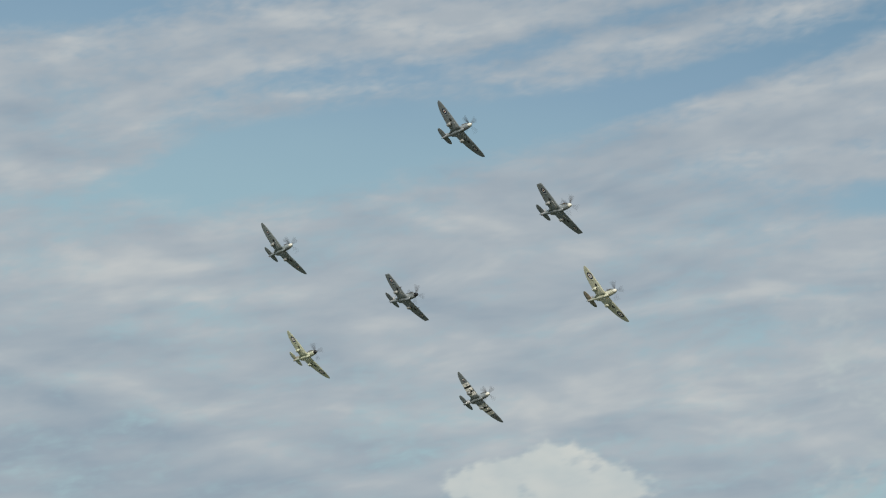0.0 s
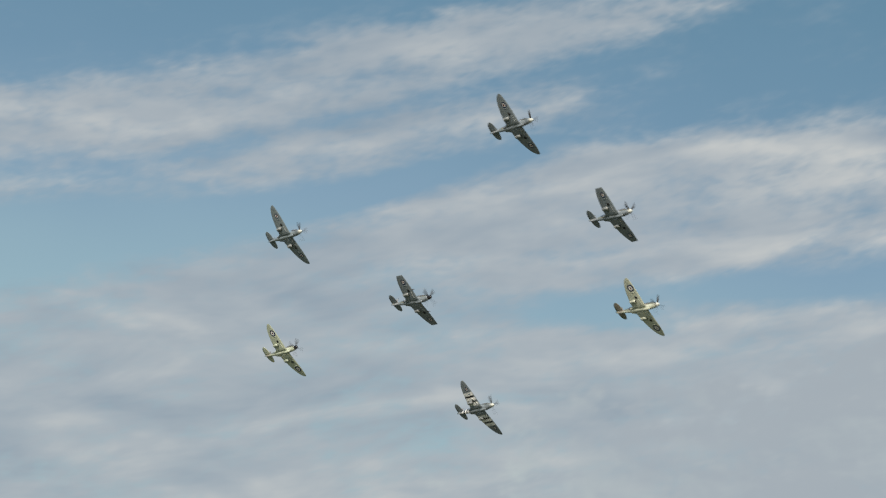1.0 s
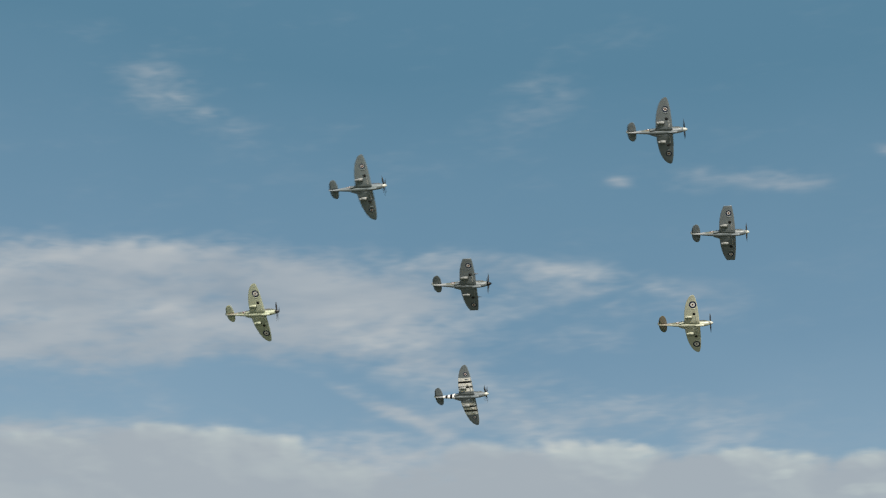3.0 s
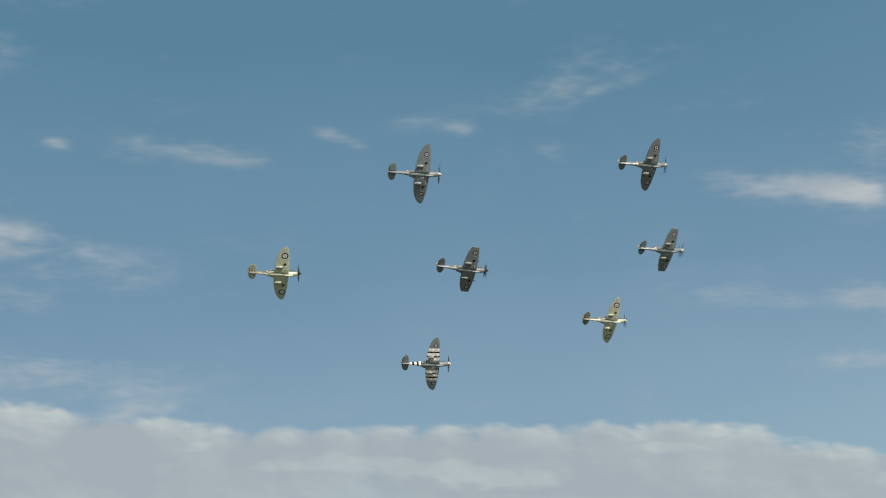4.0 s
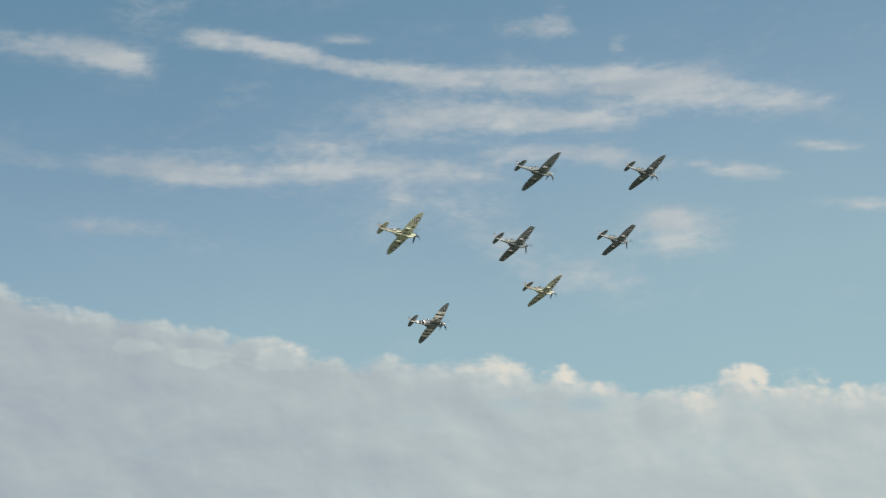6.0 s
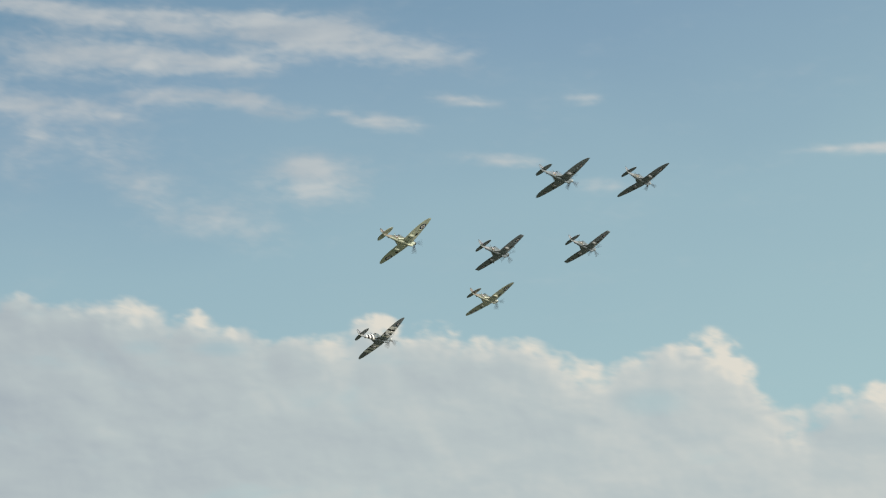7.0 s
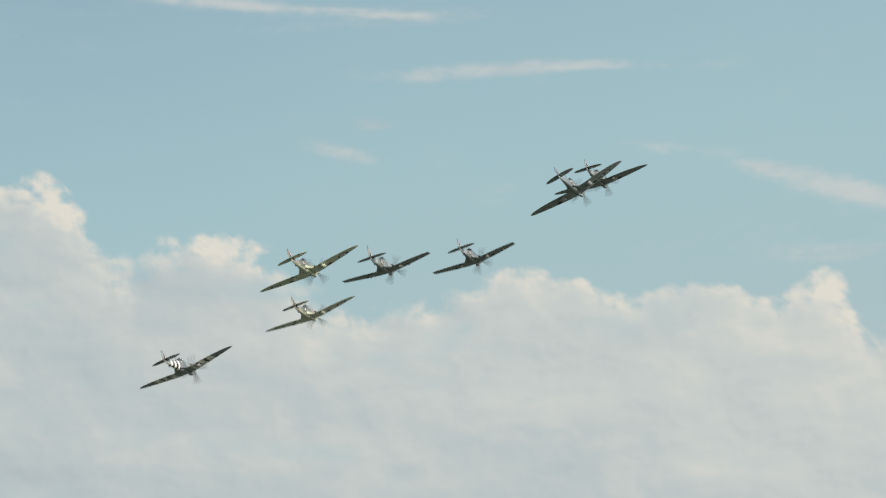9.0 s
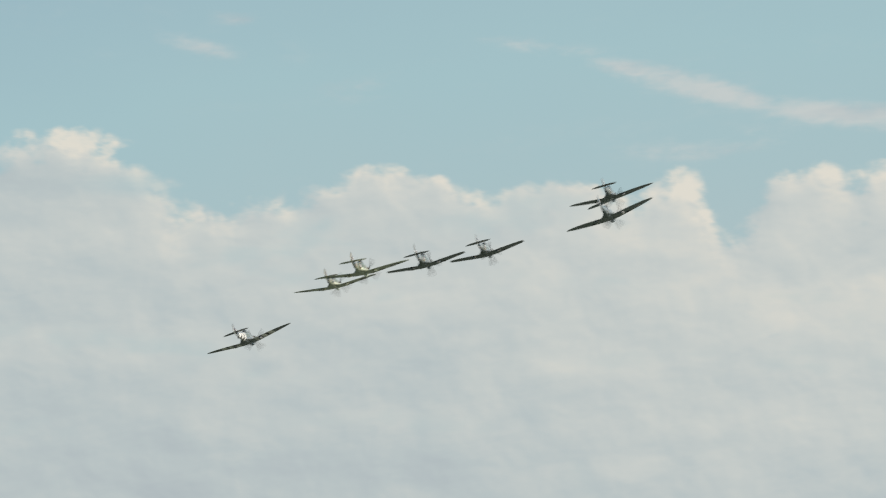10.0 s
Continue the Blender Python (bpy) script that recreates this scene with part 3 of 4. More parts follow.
def stripe(wing_ob, y0, y1, colour, name):
    """A band painted round the underside of the wing from leading to trailing edge."""
    bm = bmesh.new()
    rows = []
    for y in (y0, (y0 + y1) / 2, y1):
        c = chord(y)
        rows.append([bm.verts.new((0.27 * c - 0.03 - s * c, y, wing_under(0.27 * c - 0.03 - s * c, y, 0.007))) for s in [0.01 + 0.98 * k / 12 for k in range(13)]])
    for a, b in zip(rows, rows[1:]):
        for k in range(12):
            bm.faces.new((a[k], a[k + 1], b[k + 1], b[k]))
    part("stripe", bm, colour, wing_ob, name)


def hoop(fuse, x0, x1, colour, name):
    part("stripe", loft([section(x0, grow=0.006), section((x0 + x1) / 2, grow=0.006), section(x1, grow=0.006)], cap=False), colour, fuse, name)


def tail_plane(aircraft, side, upper, lower):
    rings = []
    for k in range(13):
        y = 0.05 + 1.57 * math.sin(k / 12 * math.pi / 2)
        c = max(0.03, 1.36 * math.sqrt(max(0.0, 1 - (y / 1.63) ** 2.6)))
        lead = -5.0 + 0.40 * c
        ring = [(lead - s * c, side * y, 0.36 + 0.45 * foil(s, c, 0)) for s in (0, 0.04, 0.12, 0.3, 0.55, 0.8, 1)]
        ring += [(lead - s * c, side * y, 0.36 - 0.45 * foil(s, c, 0) - 0.002) for s in (0.8, 0.55, 0.3, 0.12, 0.04)]
        rings.append(ring)
    bm = loft(rings)
    for f in bm.faces:
        f.material_index = 0 if f.calc_center_median().z > 0.36 else 1
    return part("tailplane", bm, (upper, lower), aircraft)


def upright(outline, thick):
    """A thin vertical surface from (x, z) points, thickest in the middle and sharp at its rim."""
    bm = bmesh.new()
    cx, cz = sum(p[0] for p in outline) / len(outline), sum(p[1] for p in outline) / len(outline)
    rim = [bm.verts.new((x, 0, z)) for x, z in outline]
    for side in (1, -1):
        inner = [bm.verts.new((cx + (x - cx) * 0.7, side * thick, cz + (z - cz) * 0.7)) for x, z in outline]
        for k in range(len(rim)):
            q = (k + 1) % len(rim)
            bm.faces.new((rim[k], rim[q], inner[q], inner[k]))
        bm.faces.new(inner)
    return bm


def fin_and_rudder(aircraft, upper, pointed):
    top = 1.62 if pointed else 1.42
    fin = [(-4.35, 0.28), (-4.6, 0.5), (-4.85, 0.85), (-5.05, 1.15), (-5.2, top - 0.12), (-5.38, top), (-5.38, 0.16), (-4.9, 0.22)]
    part("fin", upright(fin, 0.05), upper, aircraft)
    rud = [(-5.39, top), (-5.6, top - 0.04), (-5.85, 1.15), (-6.02, 0.75), (-6.03, 0.4), (-5.9, 0.1), (-5.7, -0.05), (-5.39, 0.1)]
    part("rudder", upright(rud, 0.035), upper, aircraft)
    for k, colour in enumerate((RED, WHITE, NAVY)):
        bm = bmesh.new()
        x = -4.98 - k * 0.13
        for y in (0.062, -0.062):
            vs = [bm.verts.new((xx, y, zz)) for xx, zz in ((x, 0.5), (x - 0.13, 0.5), (x - 0.13, 0.92), (x, 0.92))]
            bm.faces.new(vs)
        part("fin_flash", bm, colour, aircraft)


def canopy(aircraft, bubble):
    rear = -2.1 if bubble else -1.55
    rings = []
    for k in range(13):
        s = k / 12
        x = 0.15 + (rear - 0.15) * s
        w, top, _ = hull(x)
        rise = 0.40 * math.sin(math.pi * min(1, s * 1.35 + 0.02) / 1.0) ** 0.7 if s < 0.5 else 0.40 * (math.cos((s - 0.5) * math.pi * 0.98) ** (0.6 if bubble else 0.9))
        half = 0.31 * math.sin(math.pi * min(max(s, 0.03), 0.97)) ** 0.4
        rings.append([(x, half * math.cos(a * math.pi / 10), top - 0.09 + (rise + 0.09) * math.sin(a * math.pi / 10)) for a in range(11)])
    hood = part("canopy", loft(rings, cap=False), PERSPEX, aircraft, "clear bulged cockpit canopy")
    for s in (0.22, 0.55, 0.8):
        ring = rings[round(s * 12)]
        bm = loft([[(x - d, y * 1.02, z + 0.008) for x, y, z in ring] for d in (-0.03, 0.03)], cap=False)
        part("canopy_frame", bm, CAMO_GREY, hood, "thin painted canopy frame")
    bm = bmesh.new()
    box(bm, -1.15, -0.95, -0.2, 0.2, 0.45, 0.88, 1.0)
    part("headrest", bm, BLACK, hood, "dark seat back and headrest")


def propeller(aircraft, count, spinner_paint, spinner_len):
    hub = new("propeller", None)
    hub.empty_display_size = 0.2
    hub.parent = aircraft
    prof = [(0.0, 0.33), (0.12, 0.325), (0.27, 0.29), (0.42, 0.235), (0.54, 0.16), (0.61, 0.09), (0.64, 0.015)]
    bm = loft([[(2.6 + x * spinner_len / 0.64, r * math.cos(k * math.tau / 20), r * math.sin(k * math.tau / 20)) for k in range(20)] for x, r in prof])
    part("spinner", bm, spinner_paint, hub, "smooth pointed spinner")
    for b in range(count):
        rings = []
        for k in range(9):
            r = 0.25 + 1.37 * k / 8
            c = 0.29 * math.sin(math.pi * (0.16 + 0.80 * k / 8)) ** 0.7
            tw = radians(68 - 42 * k / 8)
            ring = []
            for j in range(8):
                a = j * math.tau / 8
                u, v = c / 2 * math.cos(a), 0.025 * math.sin(a)
                ring.append((u * math.sin(tw) + v * math.cos(tw), u * math.cos(tw) - v * math.sin(tw), r))
            rings.append(ring)
        bm = loft(rings)
        for f in bm.faces:
            f.material_index = 1 if f.calc_center_median().z > 1.6 else 0
        rot = Matrix.Rotation(b * math.tau / count, 4, "X")
        bmesh.ops.transform(bm, matrix=Matrix.Translation((2.78, 0, 0)) @ rot, verts=bm.verts)
        part("blade", bm, (BLADE, YELLOW), hub, "black blade with a yellow tip")
    return hub


def under_fittings(aircraft, wings, lower, pale, cannon, striped):
    for side, wing_ob in ((1, wings[0]), (-1, wings[1])):
        # radiator duct with a black block as the shade of its intake, and a rear flap
        bm = bmesh.new()
        y0, y1 = sorted((side * 1.35, side * 1.88))
        top = wing_line(1.6) - 0.02
        box(bm, -1.42, -0.5, y0, y1, top - 0.24, top, 0.88)
        bmesh.ops.bevel(bm, geom=bm.edges[:], offset=0.04, segments=2, affect="EDGES")
        rad = part("radiator", bm, pale, wing_ob, "pale boxy radiator duct under the wing")
        bm = bmesh.new()
        box(bm, -0.54, -0.48, y0 + 0.07, y1 - 0.07, top - 0.20, top - 0.10)
        part("intake", bm, BLACK, rad, "black insert for the shade inside the intake")
        bm = bmesh.new()
        box(bm, -1.68, -1.36, y0 + 0.04, y1 - 0.04, top - 0.22, top - 0.18)
        part("flap", bm, pale, rad)
        # undercarriage: wheel in its well and the leg that folds beside it
        # flat disc without a recess; its black paints the well's shade unless striped
        part("wheel_well", under_disc(side * 2.2, -0.15, 0.25, 0, 24, 0.014), WHITE if striped else BLACK, wing_ob, "round wheel cover in the white band" if striped else "black disc for the shade in the wheel well")
        r = [(0.2, 0.0), (0.2, 0.03), (0.16, 0.05), (0.06, 0.04)]
        zc = wing_under(-0.15, side * 2.2, 0.0)
        bm2 = loft([[(-0.15 + q * math.cos(k * math.tau / 18), side * 2.2 + q * math.sin(k * math.tau / 18), zc - h) for k in range(18)] for q, h in r])
        part("wheel", bm2, WHITE if striped else RUBBER, wing_ob, "wheel cover painted over white" if striped else "folded black rubber main wheel")
        bm = bmesh.new()
        for k in range(6):
            ya = side * (0.8 + 0.18 * k)
            yb = side * (0.8 + 0.18 * (k + 1))
            za, zb = wing_under(0.14, ya, 0.012), wing_under(0.14, yb, 0.012)
            vs = [bm.verts.new(p) for p in ((0.05, ya, za), (0.23, ya, za), (0.23, yb, zb), (0.05, yb, zb), (0.05, ya, za + 0.05), (0.23, ya, za + 0.05), (0.23, yb, zb + 0.05), (0.05, yb, zb + 0.05))]
            for f in ((0, 1, 2, 3), (4, 7, 6, 5), (0, 4, 5, 1), (2, 6, 7, 3), (0, 3, 7, 4), (1, 5, 6, 2)):
                bm.faces.new([vs[i] for i in f])
        part("undercarriage_leg", bm, pale, wing_ob)
        # gun blister and cannon
        rings = []
        for k in range(7):
            s = k / 6
            r = 0.07 * math.sin(math.pi * (0.04 + 0.92 * s)) ** 0.6
            x = 0.15 - 0.75 * s
            rings.append([(x, side * 3.12 + r * math.cos(a * math.tau / 10), wing_under(x, side * 3.12, 0.0) - r * 0.6 * math.sin(a * math.tau / 10)) for a in range(10)])
        part("gun_fairing", loft(rings), lower, wing_ob)
        if cannon:
            c = chord(2.2)
            x0 = 0.27 * c - 0.15
            rings = [[(x0 + dx, side * 2.2 + r * math.cos(a * math.tau / 10), wing_line(2.2) + r * math.sin(a * math.tau / 10)) for a in range(10)] for dx, r in ((0, 0.075), (0.35, 0.07), (0.4, 0.04), (0.55, 0.03), (0.57, 0.038), (0.62, 0.035))]
            part("cannon", loft(rings), STEEL, wing_ob, "slim steel cannon barrel")
    # carburettor intake under the nose, tail wheel, aerial mast, exhausts
    rings = []
    for k in range(8):
        s = k / 7
        x = 1.75 - 1.5 * s
        r = (0.17, 0.19, 0.19, 0.18, 0.16, 0.13, 0.09, 0.03)[k]
        z = hull(x)[2] + 0.02
        rings.append([(x, r * math.cos(a * math.tau / 14), z - 0.05 + r * math.sin(a * math.tau / 14)) for a in range(14)])
    scoop = part("chin_intake", loft(rings), lower, aircraft, "rounded air intake under the nose")
    # flat black disc on the scoop's closed front, painted as the opening's shade
    bm = loft([[(1.757, 0.13 * q * math.cos(a * math.tau / 14), hull(1.75)[2] - 0.03 + 0.13 * q * math.sin(a * math.tau / 14)) for a in range(14)] for q in (1, 0.3)])
    part("intake", bm, BLACK, scoop, "black insert for the shade inside the intake")
    bm = loft([[(-4.75 + 0.13 * math.cos(k * math.tau / 14) * q, y, -0.3 + 0.13 * math.sin(k * math.tau / 14) * q) for k in range(14)] for y, q in ((-0.05, 0.7), (-0.035, 1), (0.035, 1), (0.05, 0.7))])
    part("tail_wheel", bm, RUBBER, aircraft, "small black tail wheel")
    bm = bmesh.new()
    box(bm, -4.78, -4.66, -0.03, 0.03, -0.3, -0.05)
    part("tail_wheel_leg", bm, STEEL, aircraft)
    bm = bmesh.new()
    box(bm, -1.98, -1.88, -0.015, 0.015, 0.58, 1.12)
    part("aerial_mast", bm, lower, aircraft)
    for side in (1, -1):
        for k in range(6):
            x = 2.1 - 0.24 * k
            w = hull(x)[0]
            rings = [[(x - d + 0.04 * math.cos(a * math.tau / 8), side * (w - 0.03 + d * 0.55), 0.17 + 0.05 * math.sin(a * math.tau / 8)) for a in range(8)] for d in (0.0, 0.1, 0.2)]
            part("exhaust_stub", loft(rings), STEEL, aircraft)


def fuselage_marking(fuse, x, size):
    """The round marking on each side of the rear fuselage."""
    for side in (1, -1):
        def ring(r0, r1, colour, name, lift, parent, label=""):
            bm = bmesh.new()
            n = 24
            loops = []
            for r in (r0, r1):
                vs = []
                for k in range(n):
                    xx, zz = x + r * math.cos(k * math.tau / n), 0.06 + r * math.sin(k * math.tau / n)
                    w, top, bottom = hull(xx)
                    h, mid = (top - bottom) / 2, (top + bottom) / 2
                    q = min(0.98, abs(zz - mid) / h) ** (1 / 0.9)
                    vs.append(bm.verts.new((xx, side * (w * math.sqrt(1 - q * q) ** 0.85 + lift), zz)))
                loops.append(vs)
            for k in range(n):
                bm.faces.new((loops[0][k], loops[0][(k + 1) % n], loops[1][(k + 1) % n], loops[1][k]))
            return part(name, bm, colour, parent, label)
        o = ring(size, size * 0.68, YELLOW, "fuselage_roundel", 0.012, fuse, "round marking ringed in yellow and blue")
        ring(size * 0.86, size * 0.5, NAVY, "blue_ring", 0.018, o)
        ring(size * 0.5, size * 0.28, WHITE, "white_ring", 0.018, o)
        ring(size * 0.28, 0.01, RED, "red_centre", 0.018, o)


def fighter(label, upper, lower, pale, spinner_paint, tip=5.61, spot=0.42, spot_y=3.75, blades=4, spinner_len=0.64, bubble=False, striped=False, ring_colour=None, cannon=False, tail_under=None):
    aircraft = new("fighter_aircraft", None)
    aircraft.empty_display_size = 1.0
    tagged(aircraft, label, "aircraft", "aircraft in formation")
    fuse = fuselage(aircraft, upper, lower)
    wings = [wing(aircraft, side, tip, upper, lower, "banked") for side in (1, -1)]
    for side, w in zip((1, -1), wings):
        roundel(w, side * spot_y, spot, ring_colour or NAVY)
        tail_plane(aircraft, side, upper, tail_under or lower)
        wing_fillet(aircraft, side, lower)
        if striped:
            edges = (1.05, 1.62, 1.95, 2.48, 2.81, 3.40)
            for k in range(5):
                a, b = sorted((side * edges[k], side * (edges[k + 1] - 0.004)))
                stripe(w, a, b, (WHITE, BLACK)[k % 2], ("broad white band", "broad black band")[k % 2])
    if striped:
        for k in range(5):
            x = -2.35 - 0.4 * k
            hoop(fuse, x, x - 0.395, (WHITE, BLACK)[k % 2], ("broad white band", "broad black band")[k % 2])
    else:
        fuselage_marking(fuse, -2.65, 0.33)
    fin_and_rudder(aircraft, upper, spinner_len > 0.7)
    canopy(aircraft, bubble)
    under_fittings(aircraft, wings, lower, pale, cannon, striped)
    hub = propeller(aircraft, blades, spinner_paint, spinner_len)
    return aircraft, hub


FLEET = {
    "A": fighter("grey-bellied fighter with elliptical wings and pale spinner", CAMO_GREY, GREY, DUCT, LIGHT, spot=0.47),
    "B": fighter("grey fighter with clipped wing tips and pale spinner", CAMO_GREY, GREY, DUCT, LIGHT, tip=4.88, spot=0.45),
    "C": fighter("cream-bellied fighter with large roundels and pale spinner", CAMO_EARTH, SAND, SAND, LIGHT, tail_under=CAMO_EARTH, spot=0.62, spot_y=3.85),
    "D": fighter("blue-grey fighter with elliptical wings flying in formation", CAMO_BLUE, BLUE_GREY, DUCT, LIGHT, spot=0.40),
    "E": fighter("grey clipped-wing fighter with a black spinner", CAMO_GREY, GREY, DUCT, BLACK, tip=4.88, spot=0.45, spinner_len=0.72, cannon=True),
    "F": fighter("pale yellow-green bellied fighter with large roundels, black spinner", CAMO_EARTH, PALE, PALE, BLACK, tail_under=PALE, spot=0.6, spot_y=3.8),
    "G": fighter("grey fighter with black and white bands on wings and tail", CAMO_GREY, GREY, DUCT, LIGHT, spot=0.36, spot_y=4.0, striped=True),
}


def motions():
    """The flight of each aircraft and the spin of its propeller."""
    walk(FLEET["A"][0], [
        (0, pose(2.85, 365.11, 111.53, -43.28, -0.19, -59.29)),
        (0.5, pose(26.68, 358.54, 117.91, -42.55, 0.44, -56.28)),
        (1, pose(55.62, 344.79, 123.05, -41.42, 0.10, -54.28)),
        (1.5, pose(85.70, 328.53, 126.44, -41.20, 0.10, -50.92)),
        (2, pose(120.65, 310.23, 129.90, -41.32, 0.15, -47.24)),
        (2.5, pose(158.50, 296.60, 134.50, -42.08, -0.03, -42.61)),
        (2.7, pose(176.08, 291.25, 136.82, -42.14, -0.47, -40.96)),
        (3.25, pose(234.58, 283.62, 146.17, -41.25, -1.87, -35.71)),
        (3.8, pose(292.63, 276.94, 153.43, -38.52, -3.03, -30.52)),
        (4, pose(316.94, 276.28, 156.34, -37.14, -3.37, -28.76)),
        (4.5, pose(380.47, 275.89, 164.56, -34.31, -4.13, -25.73)),
        (5, pose(435.11, 265.00, 167.53, -32.23, -3.54, -22.83)),
        (5.2, pose(448.74, 256.60, 166.08, -31.50, -3.21, -21.62)),
        (5.75, pose(452.26, 216.88, 156.13, -30.01, -1.43, -17.80)),
        (6.3, pose(454.92, 176.97, 146.56, -28.33, -0.25, -13.79)),
        (6.5, pose(446.66, 159.43, 140.50, -27.63, -0.27, -12.80)),
        (7, pose(412.05, 112.01, 120.26, -25.06, -1.18, -10.24)),
        (7.5, pose(369.61, 73.80, 102.50, -23.92, -2.69, -9.36)),
        (8, pose(321.73, 37.50, 84.99, -21.79, -4.13, -12.00)),
        (8.5, pose(284.23, 14.53, 71.30, -17.06, -3.64, -15.76)),
        (9, pose(278.77, 3.71, 61.49, -14.16, -1.81, -13.46)),
        (9.5, pose(297.27, -5.54, 57.80, -13.82, -0.60, -12.28)),
        (10, pose(320.17, -15.12, 54.79, -13.81, -0.67, -11.19)),
    ])
    walk(FLEET["B"][0], [
        (0, pose(17.38, 357.00, 96.94, -41.64, 3.22, -60.77)),
        (0.5, pose(40.54, 350.99, 102.63, -41.75, 2.72, -58.64)),
        (1, pose(69.17, 339.98, 108.27, -41.13, 2.65, -56.95)),
        (1.5, pose(98.65, 324.22, 111.52, -39.96, 2.20, -54.33)),
        (2, pose(134.28, 310.08, 116.15, -39.54, 1.80, -51.28)),
        (2.5, pose(175.43, 303.96, 123.42, -40.36, 1.33, -45.19)),
        (2.7, pose(194.84, 301.56, 126.90, -40.47, 0.81, -42.65)),
        (3.25, pose(257.10, 298.31, 138.45, -40.14, -1.12, -34.59)),
        (3.8, pose(318.89, 295.97, 147.82, -38.67, -3.12, -27.37)),
        (4, pose(343.34, 295.59, 151.07, -37.83, -3.73, -25.25)),
        (4.5, pose(405.65, 294.18, 158.59, -35.74, -4.46, -21.61)),
        (5, pose(455.45, 280.13, 159.93, -32.86, -4.30, -19.61)),
        (5.2, pose(466.60, 270.31, 157.68, -31.85, -4.17, -18.57)),
        (5.75, pose(464.24, 228.85, 146.41, -30.49, -3.49, -15.36)),
        (6.3, pose(461.09, 187.29, 135.47, -29.75, -2.59, -12.38)),
        (6.5, pose(451.30, 169.73, 129.38, -29.33, -2.25, -11.85)),
        (7, pose(414.38, 123.06, 109.68, -27.65, -2.04, -10.91)),
        (7.5, pose(366.73, 84.66, 91.12, -25.20, -2.63, -9.97)),
        (8, pose(317.70, 49.63, 73.47, -22.26, -3.10, -10.83)),
        (8.5, pose(279.26, 28.20, 60.02, -19.95, -2.84, -11.27)),
        (9, pose(279.24, 18.13, 52.77, -17.91, -1.89, -10.82)),
        (9.5, pose(298.34, 9.61, 50.18, -15.75, -1.04, -10.52)),
        (10, pose(321.77, 0.88, 47.73, -14.29, -0.20, -11.62)),
    ])
    walk(FLEET["C"][0], [
        (0, pose(25.18, 376.08, 88.38, -45.69, 0.14, -62.47)),
        (0.5, pose(48.33, 370.56, 94.32, -44.62, 1.86, -58.39)),
        (1, pose(76.63, 357.77, 99.40, -41.73, 1.88, -55.12)),
        (1.5, pose(106.62, 344.65, 103.46, -39.92, 1.84, -52.32)),
        (2, pose(142.16, 330.45, 108.22, -39.24, 2.29, -49.16)),
        (2.5, pose(184.32, 326.30, 115.92, -40.28, 1.54, -45.82)),
        (2.7, pose(203.96, 324.28, 119.46, -40.56, 1.03, -44.13)),
        (3.25, pose(267.01, 321.90, 131.38, -40.44, -0.48, -37.69)),
        (3.8, pose(329.49, 320.46, 141.05, -38.44, -2.00, -31.02)),
        (4, pose(354.38, 320.32, 144.80, -37.28, -2.56, -29.03)),
        (4.5, pose(415.41, 317.58, 151.98, -34.70, -2.82, -25.27)),
        (5, pose(463.73, 301.92, 153.23, -32.31, -3.01, -22.69)),
        (5.2, pose(473.95, 291.09, 150.89, -31.45, -2.99, -21.36)),
        (5.75, pose(470.52, 249.28, 139.35, -29.18, -2.95, -17.13)),
        (6.3, pose(466.32, 207.38, 128.15, -27.45, -2.90, -13.21)),
        (6.5, pose(455.83, 189.61, 122.02, -27.07, -2.79, -12.44)),
        (7, pose(417.07, 142.30, 102.25, -26.27, -2.59, -11.00)),
        (7.5, pose(370.41, 103.62, 84.38, -25.87, -2.58, -10.32)),
        (8, pose(318.45, 67.84, 66.47, -24.60, -2.50, -10.18)),
        (8.5, pose(278.26, 46.67, 53.01, -23.74, -2.86, -9.89)),
        (9, pose(279.20, 36.74, 46.59, -19.29, -2.93, -9.08)),
        (9.5, pose(296.89, 28.38, 44.70, -14.20, -2.41, -8.19)),
        (10, pose(324.02, 20.69, 43.86, -11.72, -2.08, -7.42)),
    ])
